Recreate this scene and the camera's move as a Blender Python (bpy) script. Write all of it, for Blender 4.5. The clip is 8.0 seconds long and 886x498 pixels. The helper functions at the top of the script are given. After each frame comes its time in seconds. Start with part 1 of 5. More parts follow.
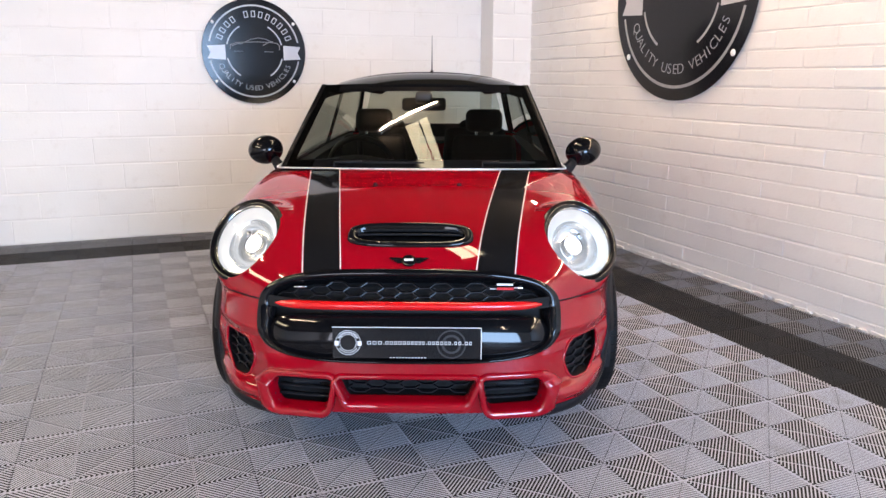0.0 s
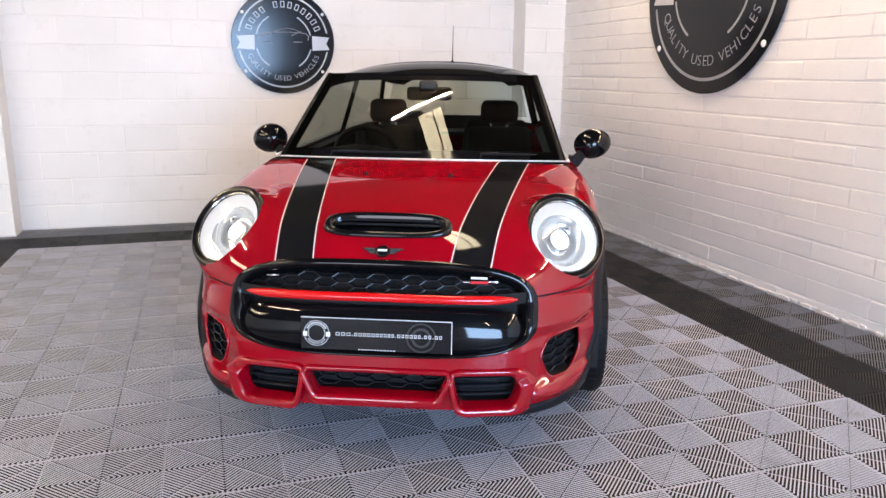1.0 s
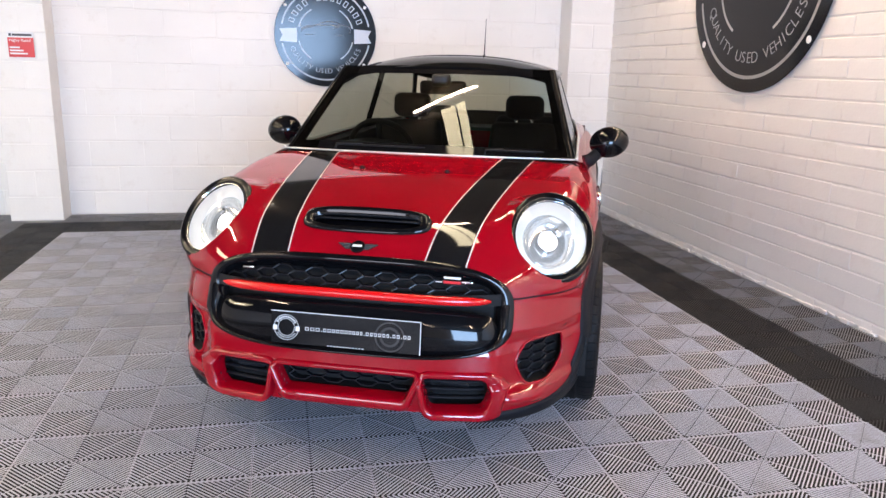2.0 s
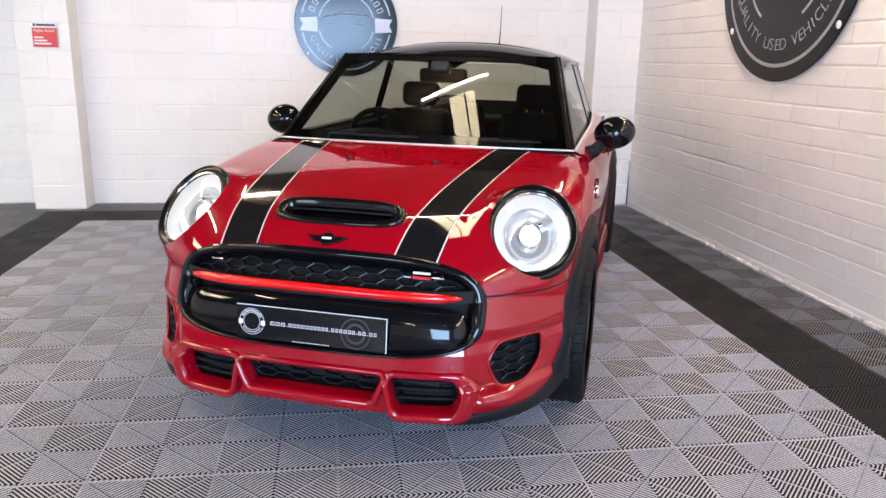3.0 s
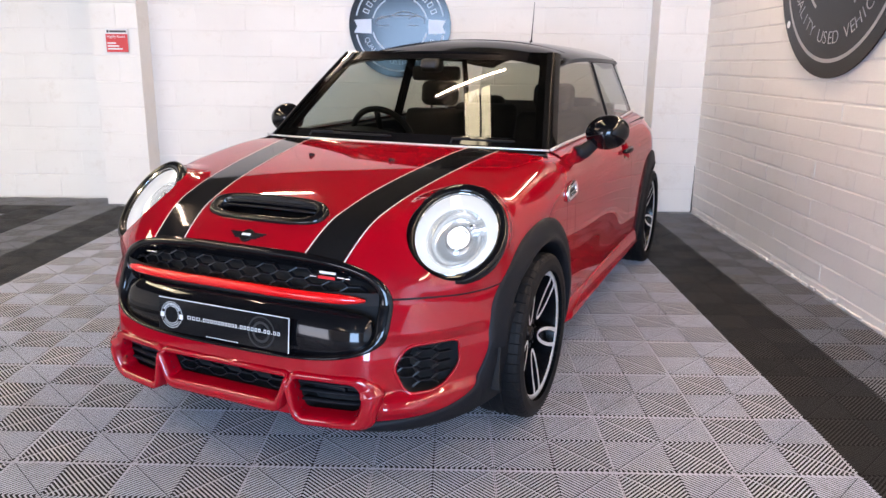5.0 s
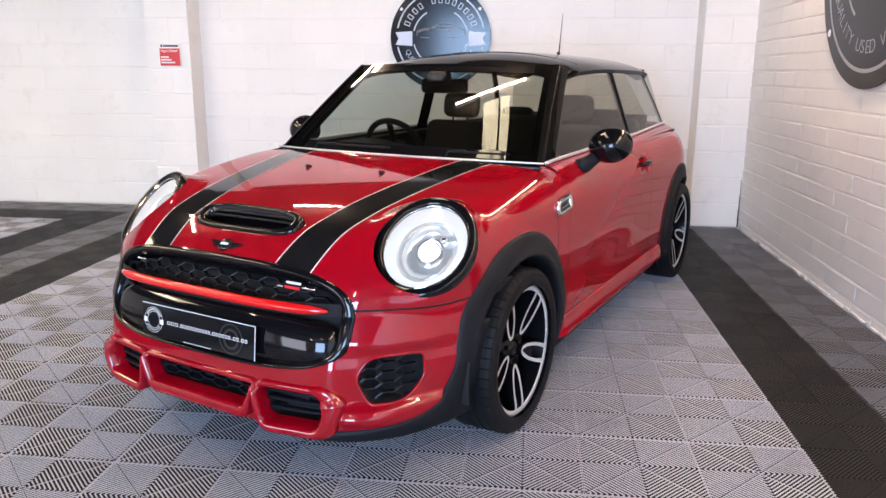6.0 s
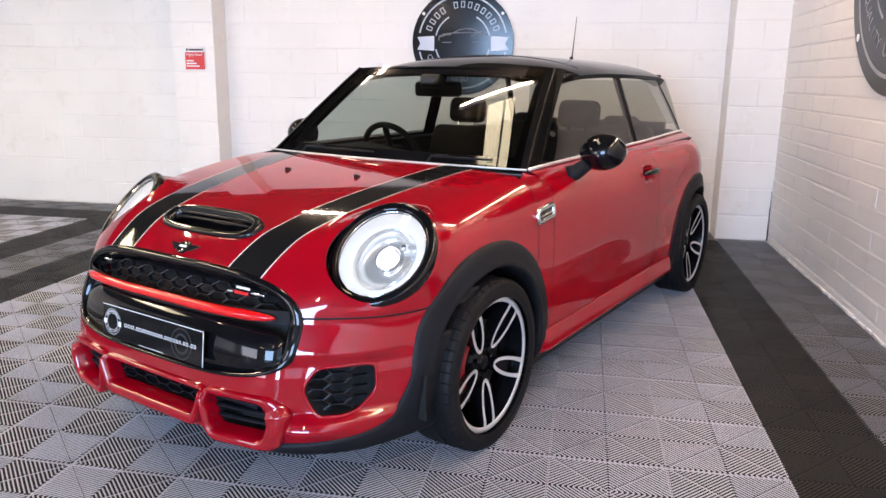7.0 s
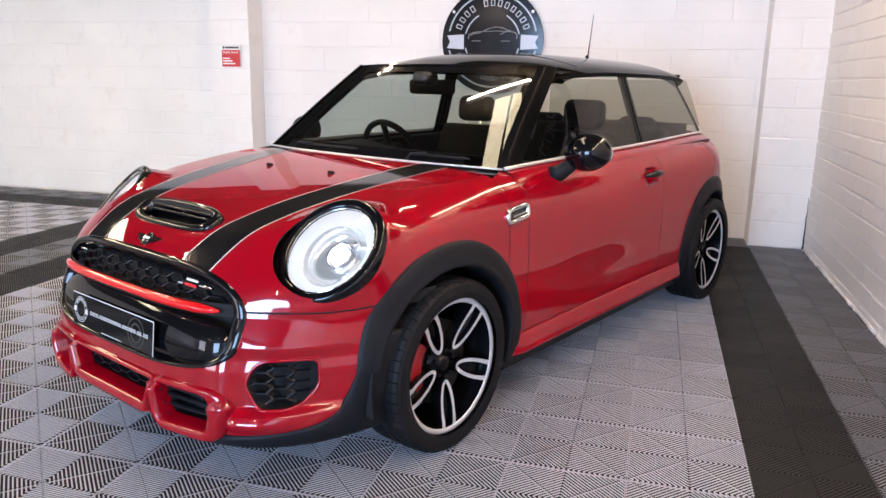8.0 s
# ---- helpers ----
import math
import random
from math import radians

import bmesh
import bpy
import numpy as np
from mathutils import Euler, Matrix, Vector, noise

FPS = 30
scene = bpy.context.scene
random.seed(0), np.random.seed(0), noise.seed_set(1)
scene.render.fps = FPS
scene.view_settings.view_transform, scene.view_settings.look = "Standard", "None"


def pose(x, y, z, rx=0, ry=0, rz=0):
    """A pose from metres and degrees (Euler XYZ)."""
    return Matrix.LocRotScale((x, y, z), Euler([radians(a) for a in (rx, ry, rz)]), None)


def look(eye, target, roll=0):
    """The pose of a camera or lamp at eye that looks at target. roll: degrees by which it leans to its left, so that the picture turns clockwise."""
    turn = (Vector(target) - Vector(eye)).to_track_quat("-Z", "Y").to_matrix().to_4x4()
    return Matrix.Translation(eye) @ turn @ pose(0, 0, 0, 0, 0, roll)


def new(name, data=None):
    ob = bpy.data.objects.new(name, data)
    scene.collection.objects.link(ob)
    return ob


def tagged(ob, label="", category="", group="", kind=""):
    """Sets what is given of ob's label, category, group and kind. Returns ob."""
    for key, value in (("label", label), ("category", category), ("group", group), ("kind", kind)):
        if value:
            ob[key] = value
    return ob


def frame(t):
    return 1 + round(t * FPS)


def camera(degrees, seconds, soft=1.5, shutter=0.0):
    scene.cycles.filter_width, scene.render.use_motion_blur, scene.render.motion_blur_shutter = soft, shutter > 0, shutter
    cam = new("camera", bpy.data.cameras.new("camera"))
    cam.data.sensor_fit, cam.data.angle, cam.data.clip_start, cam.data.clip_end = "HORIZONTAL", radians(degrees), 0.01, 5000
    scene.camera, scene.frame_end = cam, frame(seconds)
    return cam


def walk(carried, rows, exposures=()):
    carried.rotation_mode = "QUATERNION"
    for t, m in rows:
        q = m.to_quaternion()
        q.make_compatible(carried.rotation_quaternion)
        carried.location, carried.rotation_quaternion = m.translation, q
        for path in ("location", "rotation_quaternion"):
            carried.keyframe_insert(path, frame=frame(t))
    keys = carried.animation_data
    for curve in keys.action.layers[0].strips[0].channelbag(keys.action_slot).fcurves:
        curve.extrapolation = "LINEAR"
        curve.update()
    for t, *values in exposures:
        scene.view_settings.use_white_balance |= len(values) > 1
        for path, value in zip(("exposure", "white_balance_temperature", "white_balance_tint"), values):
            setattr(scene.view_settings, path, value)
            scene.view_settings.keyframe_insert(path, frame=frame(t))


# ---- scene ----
cam = camera(61.6, 8.0)
PATH = [
    (0, (-0.12, -0.035, 1.374), (0.62, 1.77, 0.93), 0.2),
    (0.5, (0.018, -0.06, 1.356), (0.699, 1.767, 0.905), 0.3),
    (1, (0.172, -0.064, 1.346), (0.772, 1.789, 0.888), 0.6),
    (1.5, (0.352, -0.099, 1.345), (0.848, 1.783, 0.884), 1.0),
    (3, (0.77, -0.004, 1.321), (1.064, 1.912, 0.828), 1.2),
    (3.5, (0.928, -0.025, 1.316), (1.142, 1.9, 0.817), 0.8),
    (4, (1.124, -0.041, 1.319), (1.262, 1.892, 0.821), 0.6),
    (4.5, (1.273, 0.024, 1.291), (1.338, 1.96, 0.798), 0.7),
    (6, (1.769, 0.072, 1.308), (1.542, 2.005, 0.846), 0.3),
    (6.5, (1.908, 0.148, 1.282), (1.61, 2.074, 0.833), 0.5),
    (7, (2.038, 0.215, 1.289), (1.679, 2.132, 0.845), 0.7),
    (7.5, (2.222, 0.277, 1.283), (1.77, 2.173, 0.838), 0.8),
    (8, (2.378, 0.323, 1.285), (1.852, 2.199, 0.838), 1.1),
]
walk(cam, [(t, look(eye, target, roll)) for t, eye, target, roll in PATH], [(0, -0.02, 6450, 14), (8, -0.02, 6450, 16)])

# ---- light ----
world = bpy.data.worlds.new("world")
scene.world = world
world.use_nodes = True
_wn = world.node_tree
_sky = _wn.nodes.new("ShaderNodeTexSky")
_sky.sky_type, _sky.sun_disc = "NISHITA", False
_sky.sun_elevation, _sky.sun_rotation = radians(35), radians(200)
_bg = _wn.nodes["Background"]
_bg.inputs["Strength"].default_value = 0.12
_wn.links.new(_sky.outputs[0], _bg.inputs["Color"])

CEIL = 2.84          # ceiling height
X0, X1 = -7.4, 3.595  # left and right walls
Y0, YB = -5.2, 7.0    # door wall and back wall
DOOR = (-0.62, 1.95, 2.7)  # vehicle door: x from, x to, height
FILL_OPENING = (-6.6, -3.6, 2.7)  # unseen second opening, added to brighten the right wall: x from, x to, height


def area_lamp(name, m, sx, sy, power, colour):
    data = bpy.data.lights.new(name, "AREA")
    data.shape, data.size, data.size_y, data.energy, data.color = "RECTANGLE", sx, sy, power, colour
    ob = new(name, data)
    ob.matrix_world = m
    return ob


# daylight through the open vehicle door, and a fill lamp in the added opening
area_lamp("daylight", pose((DOOR[0] + DOOR[1]) / 2, Y0 - 0.02, DOOR[2] / 2, 90, 0, 0), DOOR[1] - DOOR[0], DOOR[2] - 0.05, 640, (0.40, 0.65, 1.0))
area_lamp("fill_light_side", pose((FILL_OPENING[0] + FILL_OPENING[1]) / 2, Y0 - 0.02, FILL_OPENING[2] / 2, 90, 0, 0), FILL_OPENING[1] - FILL_OPENING[0], FILL_OPENING[2] - 0.05, 230, (0.80, 0.85, 1.0))
# first tube is mirrored in the windscreen; the rest are unseen, added to brighten walls
TUBES = [(1.21, 4.07, 90, 0.33), (1.2, -1.6, 0, 0.6), (3.2, 4.5, 0, 1.1), (3.1, 1.9, 0, 1.0), (3.05, -0.5, 0, 0.95), (-0.2, 5.4, 90, 0.24), (-1.5, 4.2, 0, 0.5),
         (-1.5, 2.2, 0, 0.75), (-3.4, 2.4, 0, 0.4), (-1.2, -3.0, 0, 0.6)]


# ---- materials ----
def ramp(nt, fac, stops):
    n = nt.nodes.new("ShaderNodeValToRGB")
    e = n.color_ramp.elements
    while len(e) < len(stops):
        e.new(0.5)
    for k, (p, c) in enumerate(stops):
        e[k].position, e[k].color = p, (*c, 1)
    nt.links.new(fac, n.inputs["Fac"])
    return n.outputs["Color"]


def material(name, colour, rough=0.5, metal=0.0, vary=0.0, scale=8.0, bump=0.0, bump_scale=120.0, coat=0.0, tint=None,
             spec=0.5, rough_vary=0.0, piece_vary=0.0, dirt=None, dirt_scale=2.5):
    """A principled surface with two scales of colour variation, bump and, for loose pieces, a random tone for each piece."""
    m = bpy.data.materials.new(name)
    m.use_nodes = True
    nt = m.node_tree
    p = nt.nodes["Principled BSDF"]
    p.inputs["Base Color"].default_value = (*colour, 1)
    p.inputs["Roughness"].default_value = rough
    p.inputs["Metallic"].default_value = metal
    p.inputs["Specular IOR Level"].default_value = spec
    p.inputs["Coat Weight"].default_value = coat
    p.inputs["Coat Roughness"].default_value = 0.02
    co = nt.nodes.new("ShaderNodeTexCoord").outputs["Object"]
    if vary or dirt:
        geo = nt.nodes.new("ShaderNodeNewGeometry").outputs["Position"]
        big = nt.nodes.new("ShaderNodeTexNoise")
        big.inputs["Scale"].default_value, big.inputs["Detail"].default_value = scale, 6
        nt.links.new(geo, big.inputs["Vector"])
        lo = [c * (1 - vary) for c in colour]
        hi = tint or [min(1, c * (1 + vary)) for c in colour]
        out = ramp(nt, big.outputs["Fac"], [(0.3, lo), (0.7, hi)])
        if piece_vary:
            info = nt.nodes.new("ShaderNodeObjectInfo").outputs["Random"]
            mr = nt.nodes.new("ShaderNodeMapRange")
            mr.inputs["To Min"].default_value, mr.inputs["To Max"].default_value = 1 - piece_vary, 1 + piece_vary
            nt.links.new(info, mr.inputs["Value"])
            mul = nt.nodes.new("ShaderNodeVectorMath")
            mul.operation = "SCALE"
            nt.links.new(out, mul.inputs[0])
            nt.links.new(mr.outputs[0], mul.inputs["Scale"])
            out = mul.outputs[0]
        if dirt:
            fine = nt.nodes.new("ShaderNodeTexNoise")
            fine.inputs["Scale"].default_value, fine.inputs["Detail"].default_value = dirt_scale, 8
            fine.inputs["Roughness"].default_value = 0.75
            nt.links.new(geo, fine.inputs["Vector"])
            f = ramp(nt, fine.outputs["Fac"], [(0.56, (0, 0, 0)), (0.75, (1, 1, 1))])
            mix = nt.nodes.new("ShaderNodeMix")
            mix.data_type = "RGBA"
            nt.links.new(f, mix.inputs["Factor"])
            nt.links.new(out, mix.inputs[6])
            mix.inputs[7].default_value = (*dirt, 1)
            out = mix.outputs[2]
        nt.links.new(out, p.inputs["Base Color"])
        if rough_vary:
            mr = nt.nodes.new("ShaderNodeMapRange")
            mr.inputs["To Min"].default_value, mr.inputs["To Max"].default_value = rough - rough_vary, rough + rough_vary
            nt.links.new(big.outputs["Fac"], mr.inputs["Value"])
            nt.links.new(mr.outputs[0], p.inputs["Roughness"])
    if bump:
        grain = nt.nodes.new("ShaderNodeTexNoise")
        grain.inputs["Scale"].default_value, grain.inputs["Detail"].default_value = bump_scale, 4
        nt.links.new(co, grain.inputs["Vector"])
        b = nt.nodes.new("ShaderNodeBump")
        b.inputs["Strength"].default_value, b.inputs["Distance"].default_value = bump, 0.003
        nt.links.new(grain.outputs["Fac"], b.inputs["Height"])
        nt.links.new(b.outputs[0], p.inputs["Normal"])
    return m


def glow(name, colour, strength):
    m = bpy.data.materials.new(name)
    m.use_nodes = True
    p = m.node_tree.nodes["Principled BSDF"]
    p.inputs["Base Color"].default_value = (0.8, 0.8, 0.8, 1)
    p.inputs["Emission Color"].default_value = (*colour, 1)
    p.inputs["Emission Strength"].default_value = strength
    return m


def pane_glass(name, tint, ior=1.5):
    """Thin glass: clear or tinted see-through with a Fresnel gloss."""
    m = bpy.data.materials.new(name)
    m.use_nodes = True
    nt = m.node_tree
    nt.nodes.remove(nt.nodes["Principled BSDF"])
    clear = nt.nodes.new("ShaderNodeBsdfTransparent")
    clear.inputs["Color"].default_value = (*tint, 1)
    gloss = nt.nodes.new("ShaderNodeBsdfGlossy")
    gloss.inputs["Roughness"].default_value = 0.0
    fres = nt.nodes.new("ShaderNodeFresnel")
    fres.inputs["IOR"].default_value = ior
    mix = nt.nodes.new("ShaderNodeMixShader")
    nt.links.new(fres.outputs[0], mix.inputs[0])
    nt.links.new(clear.outputs[0], mix.inputs[1])
    nt.links.new(gloss.outputs[0], mix.inputs[2])
    nt.links.new(mix.outputs[0], nt.nodes["Material Output"].inputs["Surface"])
    return m


M_PAINT_WALL = material("white_wall_paint", (0.86, 0.835, 0.80), 0.42, vary=0.03, scale=1.6, bump=0.35, bump_scale=60, dirt=(0.78, 0.74, 0.69), dirt_scale=5, piece_vary=0.012)
M_CEILING = material("ceiling_board", (0.07, 0.064, 0.055), 0.8, vary=0.1, scale=2)
M_BEAM = material("cream_beam_paint", (0.78, 0.72, 0.50), 0.5, vary=0.05, scale=3)
M_TUBE = glow("tube_light", (1.0, 0.75, 0.53), 160)
M_ROOFLIGHT = glow("roof_light_sheet", (1.0, 0.86, 0.55), 15.0)
M_SILVER = material("silver_floor_plastic", (0.59, 0.605, 0.675), 0.42, vary=0.08, scale=2.2, piece_vary=0.06, dirt=(0.40, 0.39, 0.40), dirt_scale=3.5, bump=0.06, bump_scale=300)
M_GREY = material("grey_floor_plastic", (0.20, 0.205, 0.225), 0.38, vary=0.08, scale=2.2, piece_vary=0.06, bump=0.06, bump_scale=300)
M_BLACKTILE = material("black_floor_plastic", (0.021, 0.020, 0.020), 0.42, vary=0.15, scale=2.2, piece_vary=0.08, bump=0.06, bump_scale=300, spec=0.3)
# near black: the shade between the tile ribs is put into this colour
M_SUB = material("shade_black_subfloor", (0.006, 0.006, 0.006), 0.9, vary=0.2, scale=5)
M_SIGN_BLACK = material("black_aluminium_panel", (0.006, 0.006, 0.008), 0.13, vary=0.1, scale=3, rough_vary=0.04, spec=0.32)
M_SIGN_SILVER = material("silver_lettering", (0.34, 0.34, 0.35), 0.35, metal=0.3)
M_SIGN_RIBBON = material("silver_ribbon", (0.46, 0.46, 0.48), 0.35, metal=0.2)
M_RED_PRINT = material("red_print", (0.62, 0.02, 0.025), 0.35)
M_WHITE_PRINT = material("white_print", (0.85, 0.85, 0.85), 0.4)
M_DARK_PRINT = material("dark_print", (0.03, 0.03, 0.04), 0.4)


# ---- mesh helpers ----
def link_mesh(name, bm, mat, parent=None, smooth=False, label=""):
    me = bpy.data.meshes.new(name)
    bm.to_mesh(me)
    bm.free()
    for m in (mat if isinstance(mat, (list, tuple)) else [mat]):
        me.materials.append(m)
    if smooth:
        me.polygons.foreach_set("use_smooth", [True] * len(me.polygons))
    ob = new(name, me)
    if parent:
        ob.parent = parent
    if label:
        ob["label"] = label
    return ob


def part(name, bm, mat, parent, label="", smooth=False):
    return link_mesh(name, bm, mat, parent, smooth, label)


def box(bm, x0, x1, y0, y1, z0, z1, bevel=0.0, segs=2):
    r = bmesh.ops.create_cube(bm, size=1)
    vs = r["verts"]
    bmesh.ops.scale(bm, verts=vs, vec=(x1 - x0, y1 - y0, z1 - z0))
    bmesh.ops.translate(bm, verts=vs, vec=((x0 + x1) / 2, (y0 + y1) / 2, (z0 + z1) / 2))
    if bevel:
        es = list({e for v in vs for e in v.link_edges})
        bmesh.ops.bevel(bm, geom=es, offset=bevel, segments=segs, profile=0.5, affect="EDGES")
    return vs


def boxed(*a, **k):
    bm = bmesh.new()
    box(bm, *a, **k)
    return bm


def lathe(bm, profile, n=48, axis="Z"):
    """Turn a profile of (radius, height) round an axis."""
    rings = []
    for r, h in profile:
        row = []
        for k in range(n):
            a = 2 * math.pi * k / n
            c, s = r * math.cos(a), r * math.sin(a)
            row.append(bm.verts.new({"Z": (c, s, h), "Y": (c, h, s), "X": (h, c, s)}[axis]))
        rings.append(row)
    for a, b in zip(rings, rings[1:]):
        for k in range(n):
            bm.faces.new((a[k], a[(k + 1) % n], b[(k + 1) % n], b[k]))
    return rings


def tube(bm, pts, radius, n=8, closed=False, squash=None):
    """Sweep a round or oval section along a line of points."""
    pts = [Vector(p) for p in pts]
    rings = []
    last = None
    for k, p in enumerate(pts):
        a = pts[k - 1] if (k or closed) else p
        b = pts[(k + 1) % len(pts)] if (k < len(pts) - 1 or closed) else p
        t = (b - a).normalized()
        u = last if last is not None else (Vector((0, 0, 1)) if abs(t.z) < 0.9 else Vector((1, 0, 0)))
        u = (u - t * u.dot(t)).normalized()
        last = u
        w = t.cross(u)
        r = radius[k] if isinstance(radius, (list, tuple)) else radius
        q = squash or 1.0
        rings.append([bm.verts.new(p + (u * math.cos(2 * math.pi * j / n) + w * math.sin(2 * math.pi * j / n) * q) * r) for j in range(n)])
    for k in range(len(rings) if closed else len(rings) - 1):
        a, b = rings[k], rings[(k + 1) % len(rings)]
        for j in range(n):
            bm.faces.new((a[j], a[(j + 1) % n], b[(j + 1) % n], b[j]))
    if not closed:
        bm.faces.new(rings[0][::-1])
        bm.faces.new(rings[-1])


def sheet(bm, grid):
    """Faces between the points of a grid (rows of points; None leaves a hole)."""
    vs = [[bm.verts.new(p) if p is not None else None for p in row] for row in grid]
    for a, b in zip(vs, vs[1:]):
        for k in range(len(a) - 1):
            q = [v for v in (a[k], a[k + 1], b[k + 1], b[k]) if v is not None]
            if len(q) >= 3:
                bm.faces.new(q)
    return vs


def text_mesh(body, size, depth=0.002, align="CENTER", thin=0.0):
    """The outline of a word in the built-in font, as a mesh in the xy plane."""
    cu = bpy.data.curves.new("word", "FONT")
    cu.body, cu.size, cu.extrude, cu.align_x, cu.align_y = body, size, depth, align, "CENTER"
    cu.offset = -thin
    ob = bpy.data.objects.new("word", cu)
    scene.collection.objects.link(ob)
    dg = bpy.context.evaluated_depsgraph_get()
    me = bpy.data.meshes.new_from_object(ob.evaluated_get(dg))
    bpy.data.objects.remove(ob)
    bpy.data.curves.remove(cu)
    return me


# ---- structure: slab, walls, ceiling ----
tagged(link_mesh("ground", boxed(X0 - 0.3, X1 + 0.3, Y0 - 0.3, YB + 0.4, -0.25, -0.021), M_SUB), "concrete slab under the floor tiles, coloured near black for the shade in their gaps", "floor", kind="structure")


def block_wall(name, label, length, height, place, bl, ch, z0, phase, depth=0.22, limit=300, near=None, relief_d=0.004):
    """A painted wall that runs along local +x with its face at local y=0 (room on -y): a body, and blocks 5 mm proud of it."""
    body = link_mesh(name, boxed(0, length, 0.005, depth, -0.03, height), M_PAINT_WALL)
    body.matrix_world = place
    tagged(body, label, "wall", kind="structure")
    rng = random.Random(name)
    shapes = {}

    def shape(w, h, kind):
        key = (round(w, 3), round(h, 3), kind)
        if key not in shapes:
            bm = bmesh.new()
            e, ex, d = 0.005 + 0.003 * kind, 0.0015 + 0.0035 * (kind == 2), relief_d
            jit = lambda s: rng.uniform(-s, s)
            outer = [bm.verts.new((x, 0.006, z)) for x, z in ((0, 0), (w, 0), (w, h), (0, h))]
            inner = [bm.verts.new((x + jit(0.0025), -d + 0.005 + jit(0.0012), z + jit(0.0022))) for x, z in ((ex, e), (w - ex, e), (w - ex, h - e), (ex, h - e))]
            bm.faces.new(inner)
            for k in range(4):
                bm.faces.new((outer[k], outer[(k + 1) % 4], inner[(k + 1) % 4], inner[k]))
            me = bpy.data.meshes.new("block")
            bm.to_mesh(me)
            bm.free()
            me.materials.append(M_PAINT_WALL)
            shapes[key] = me
        return shapes[key]

    spots = []
    for k in range(int(height / ch) + 2):
        za, zb = max(0.0, z0 + (k - 1) * ch), min(height, z0 + k * ch)
        if zb - za < 0.03:
            continue
        x = phase + (0.5 * bl if k % 2 else 0) - 2 * bl
        while x < length:
            a, b = max(0.0, x), min(length, x + bl)
            if b - a > 0.03:
                spots.append((a, za, b - a, zb - za))
            x += bl
    if near is not None:
        spots.sort(key=lambda s: (s[0] + s[2] / 2 - near[0]) ** 2 + 2 * (s[1] - near[1]) ** 2)
    rest = bmesh.new()
    for n, (a, z, w, h) in enumerate(spots):
        me = shape(w - 0.0015, h - 0.003, rng.randrange(3))
        m = Matrix.Translation((a + 0.0008, rng.uniform(-0.0012, 0.0008), z + 0.0015)) @ Euler((rng.uniform(-0.003, 0.003), rng.uniform(-0.0015, 0.0015), rng.uniform(-0.002, 0.002))).to_matrix().to_4x4()
        if n < limit:
            ob = new("block", me)
            ob.parent, ob.matrix_basis = body, m
        else:
            vs = [rest.verts.new(m @ v.co) for v in me.vertices]
            for f in me.polygons:
                rest.faces.new([vs[i] for i in f.vertices])
    if len(spots) > limit:
        tagged(part("blocks", rest, M_PAINT_WALL, body), kind="stuff")
    else:
        rest.free()
    return body


def plain_wall(name, label, *a):
    return tagged(link_mesh(name, boxed(*a), M_PAINT_WALL), label, "wall", kind="structure")


plain_wall("wall_west", "plain white painted wall", X0 - 0.2, X0, Y0, YB + 0.3, -0.03, CEIL)
plain_wall("wall_south_left", "plain white painted wall beside an opening in the door wall", X0 - 0.2, FILL_OPENING[0], Y0 - 0.2, Y0, -0.03, CEIL)
plain_wall("wall_south_middle", "plain white painted wall between the vehicle door and the added opening", FILL_OPENING[1], DOOR[0], Y0 - 0.2, Y0, -0.03, CEIL)
plain_wall("wall_south_side_top", "plain white painted lintel over an opening in the door wall", FILL_OPENING[0], FILL_OPENING[1], Y0 - 0.2, Y0, FILL_OPENING[2], CEIL)
plain_wall("wall_south_right", "plain white painted wall beside an opening in the door wall", DOOR[1], X1 + 0.2, Y0 - 0.2, Y0, -0.03, CEIL)
plain_wall("wall_south_top", "plain white painted lintel over an opening in the door wall", DOOR[0], DOOR[1], Y0 - 0.2, Y0, DOOR[2], CEIL)
tagged(link_mesh("ceiling", boxed(X0 - 0.2, X1 + 0.25, Y0 - 0.2, YB + 0.4, CEIL, CEIL + 0.15), M_CEILING), "dim ceiling above the showroom bay", "ceiling", kind="structure")


def roof_light(x0, x1, y0, y1):
    """A translucent roof-light strip: two glowing sheets in a slim frame under the ceiling."""
    base = new("roof_light")
    tagged(base, "glowing cream translucent roof-light strip in the ceiling", "roof light", group="roof lights")
    xm = x0 + (x1 - x0) * 0.62
    for a, b in ((x0, xm - 0.008), (xm + 0.008, x1)):
        part("sheet", boxed(a, b, y0, y1, CEIL - 0.03, CEIL - 0.012), M_ROOFLIGHT, base, "glowing cream sheet")
    for a, b in ((x0 - 0.03, x0), (xm - 0.008, xm + 0.008), (x1, x1 + 0.03)):
        part("frame_bar", boxed(a, b, y0, y1, CEIL - 0.045, CEIL - 0.002), M_CEILING, base)
    return base


roof_light(1.14, 1.39, 2.5, 3.98)
roof_light(-4.0, -3.1, 1.6, 4.6)


def tube_lamp(x, y, turn, half):
    base = new("tube_lamp")
    base.matrix_world = pose(x, y, CEIL - 0.09, 0, 0, turn)
    tagged(base, "lit white batten tube lamp under the ceiling", "lamp", group="ceiling tube lamps")
    part("housing", boxed(-0.022, 0.022, -half - 0.03, half + 0.03, 0.03, 0.088, bevel=0.008), M_WHITE_PRINT, base)
    bm = bmesh.new()
    tube(bm, [(0, -half, 0.0), (0, -half / 3, 0.0), (0, half / 3, 0.0), (0, half, 0.0)], 0.013, n=10)
    part("tube", bm, M_TUBE, base, "glowing tube", smooth=True)
    return base


for _row in TUBES:
    tube_lamp(*_row)


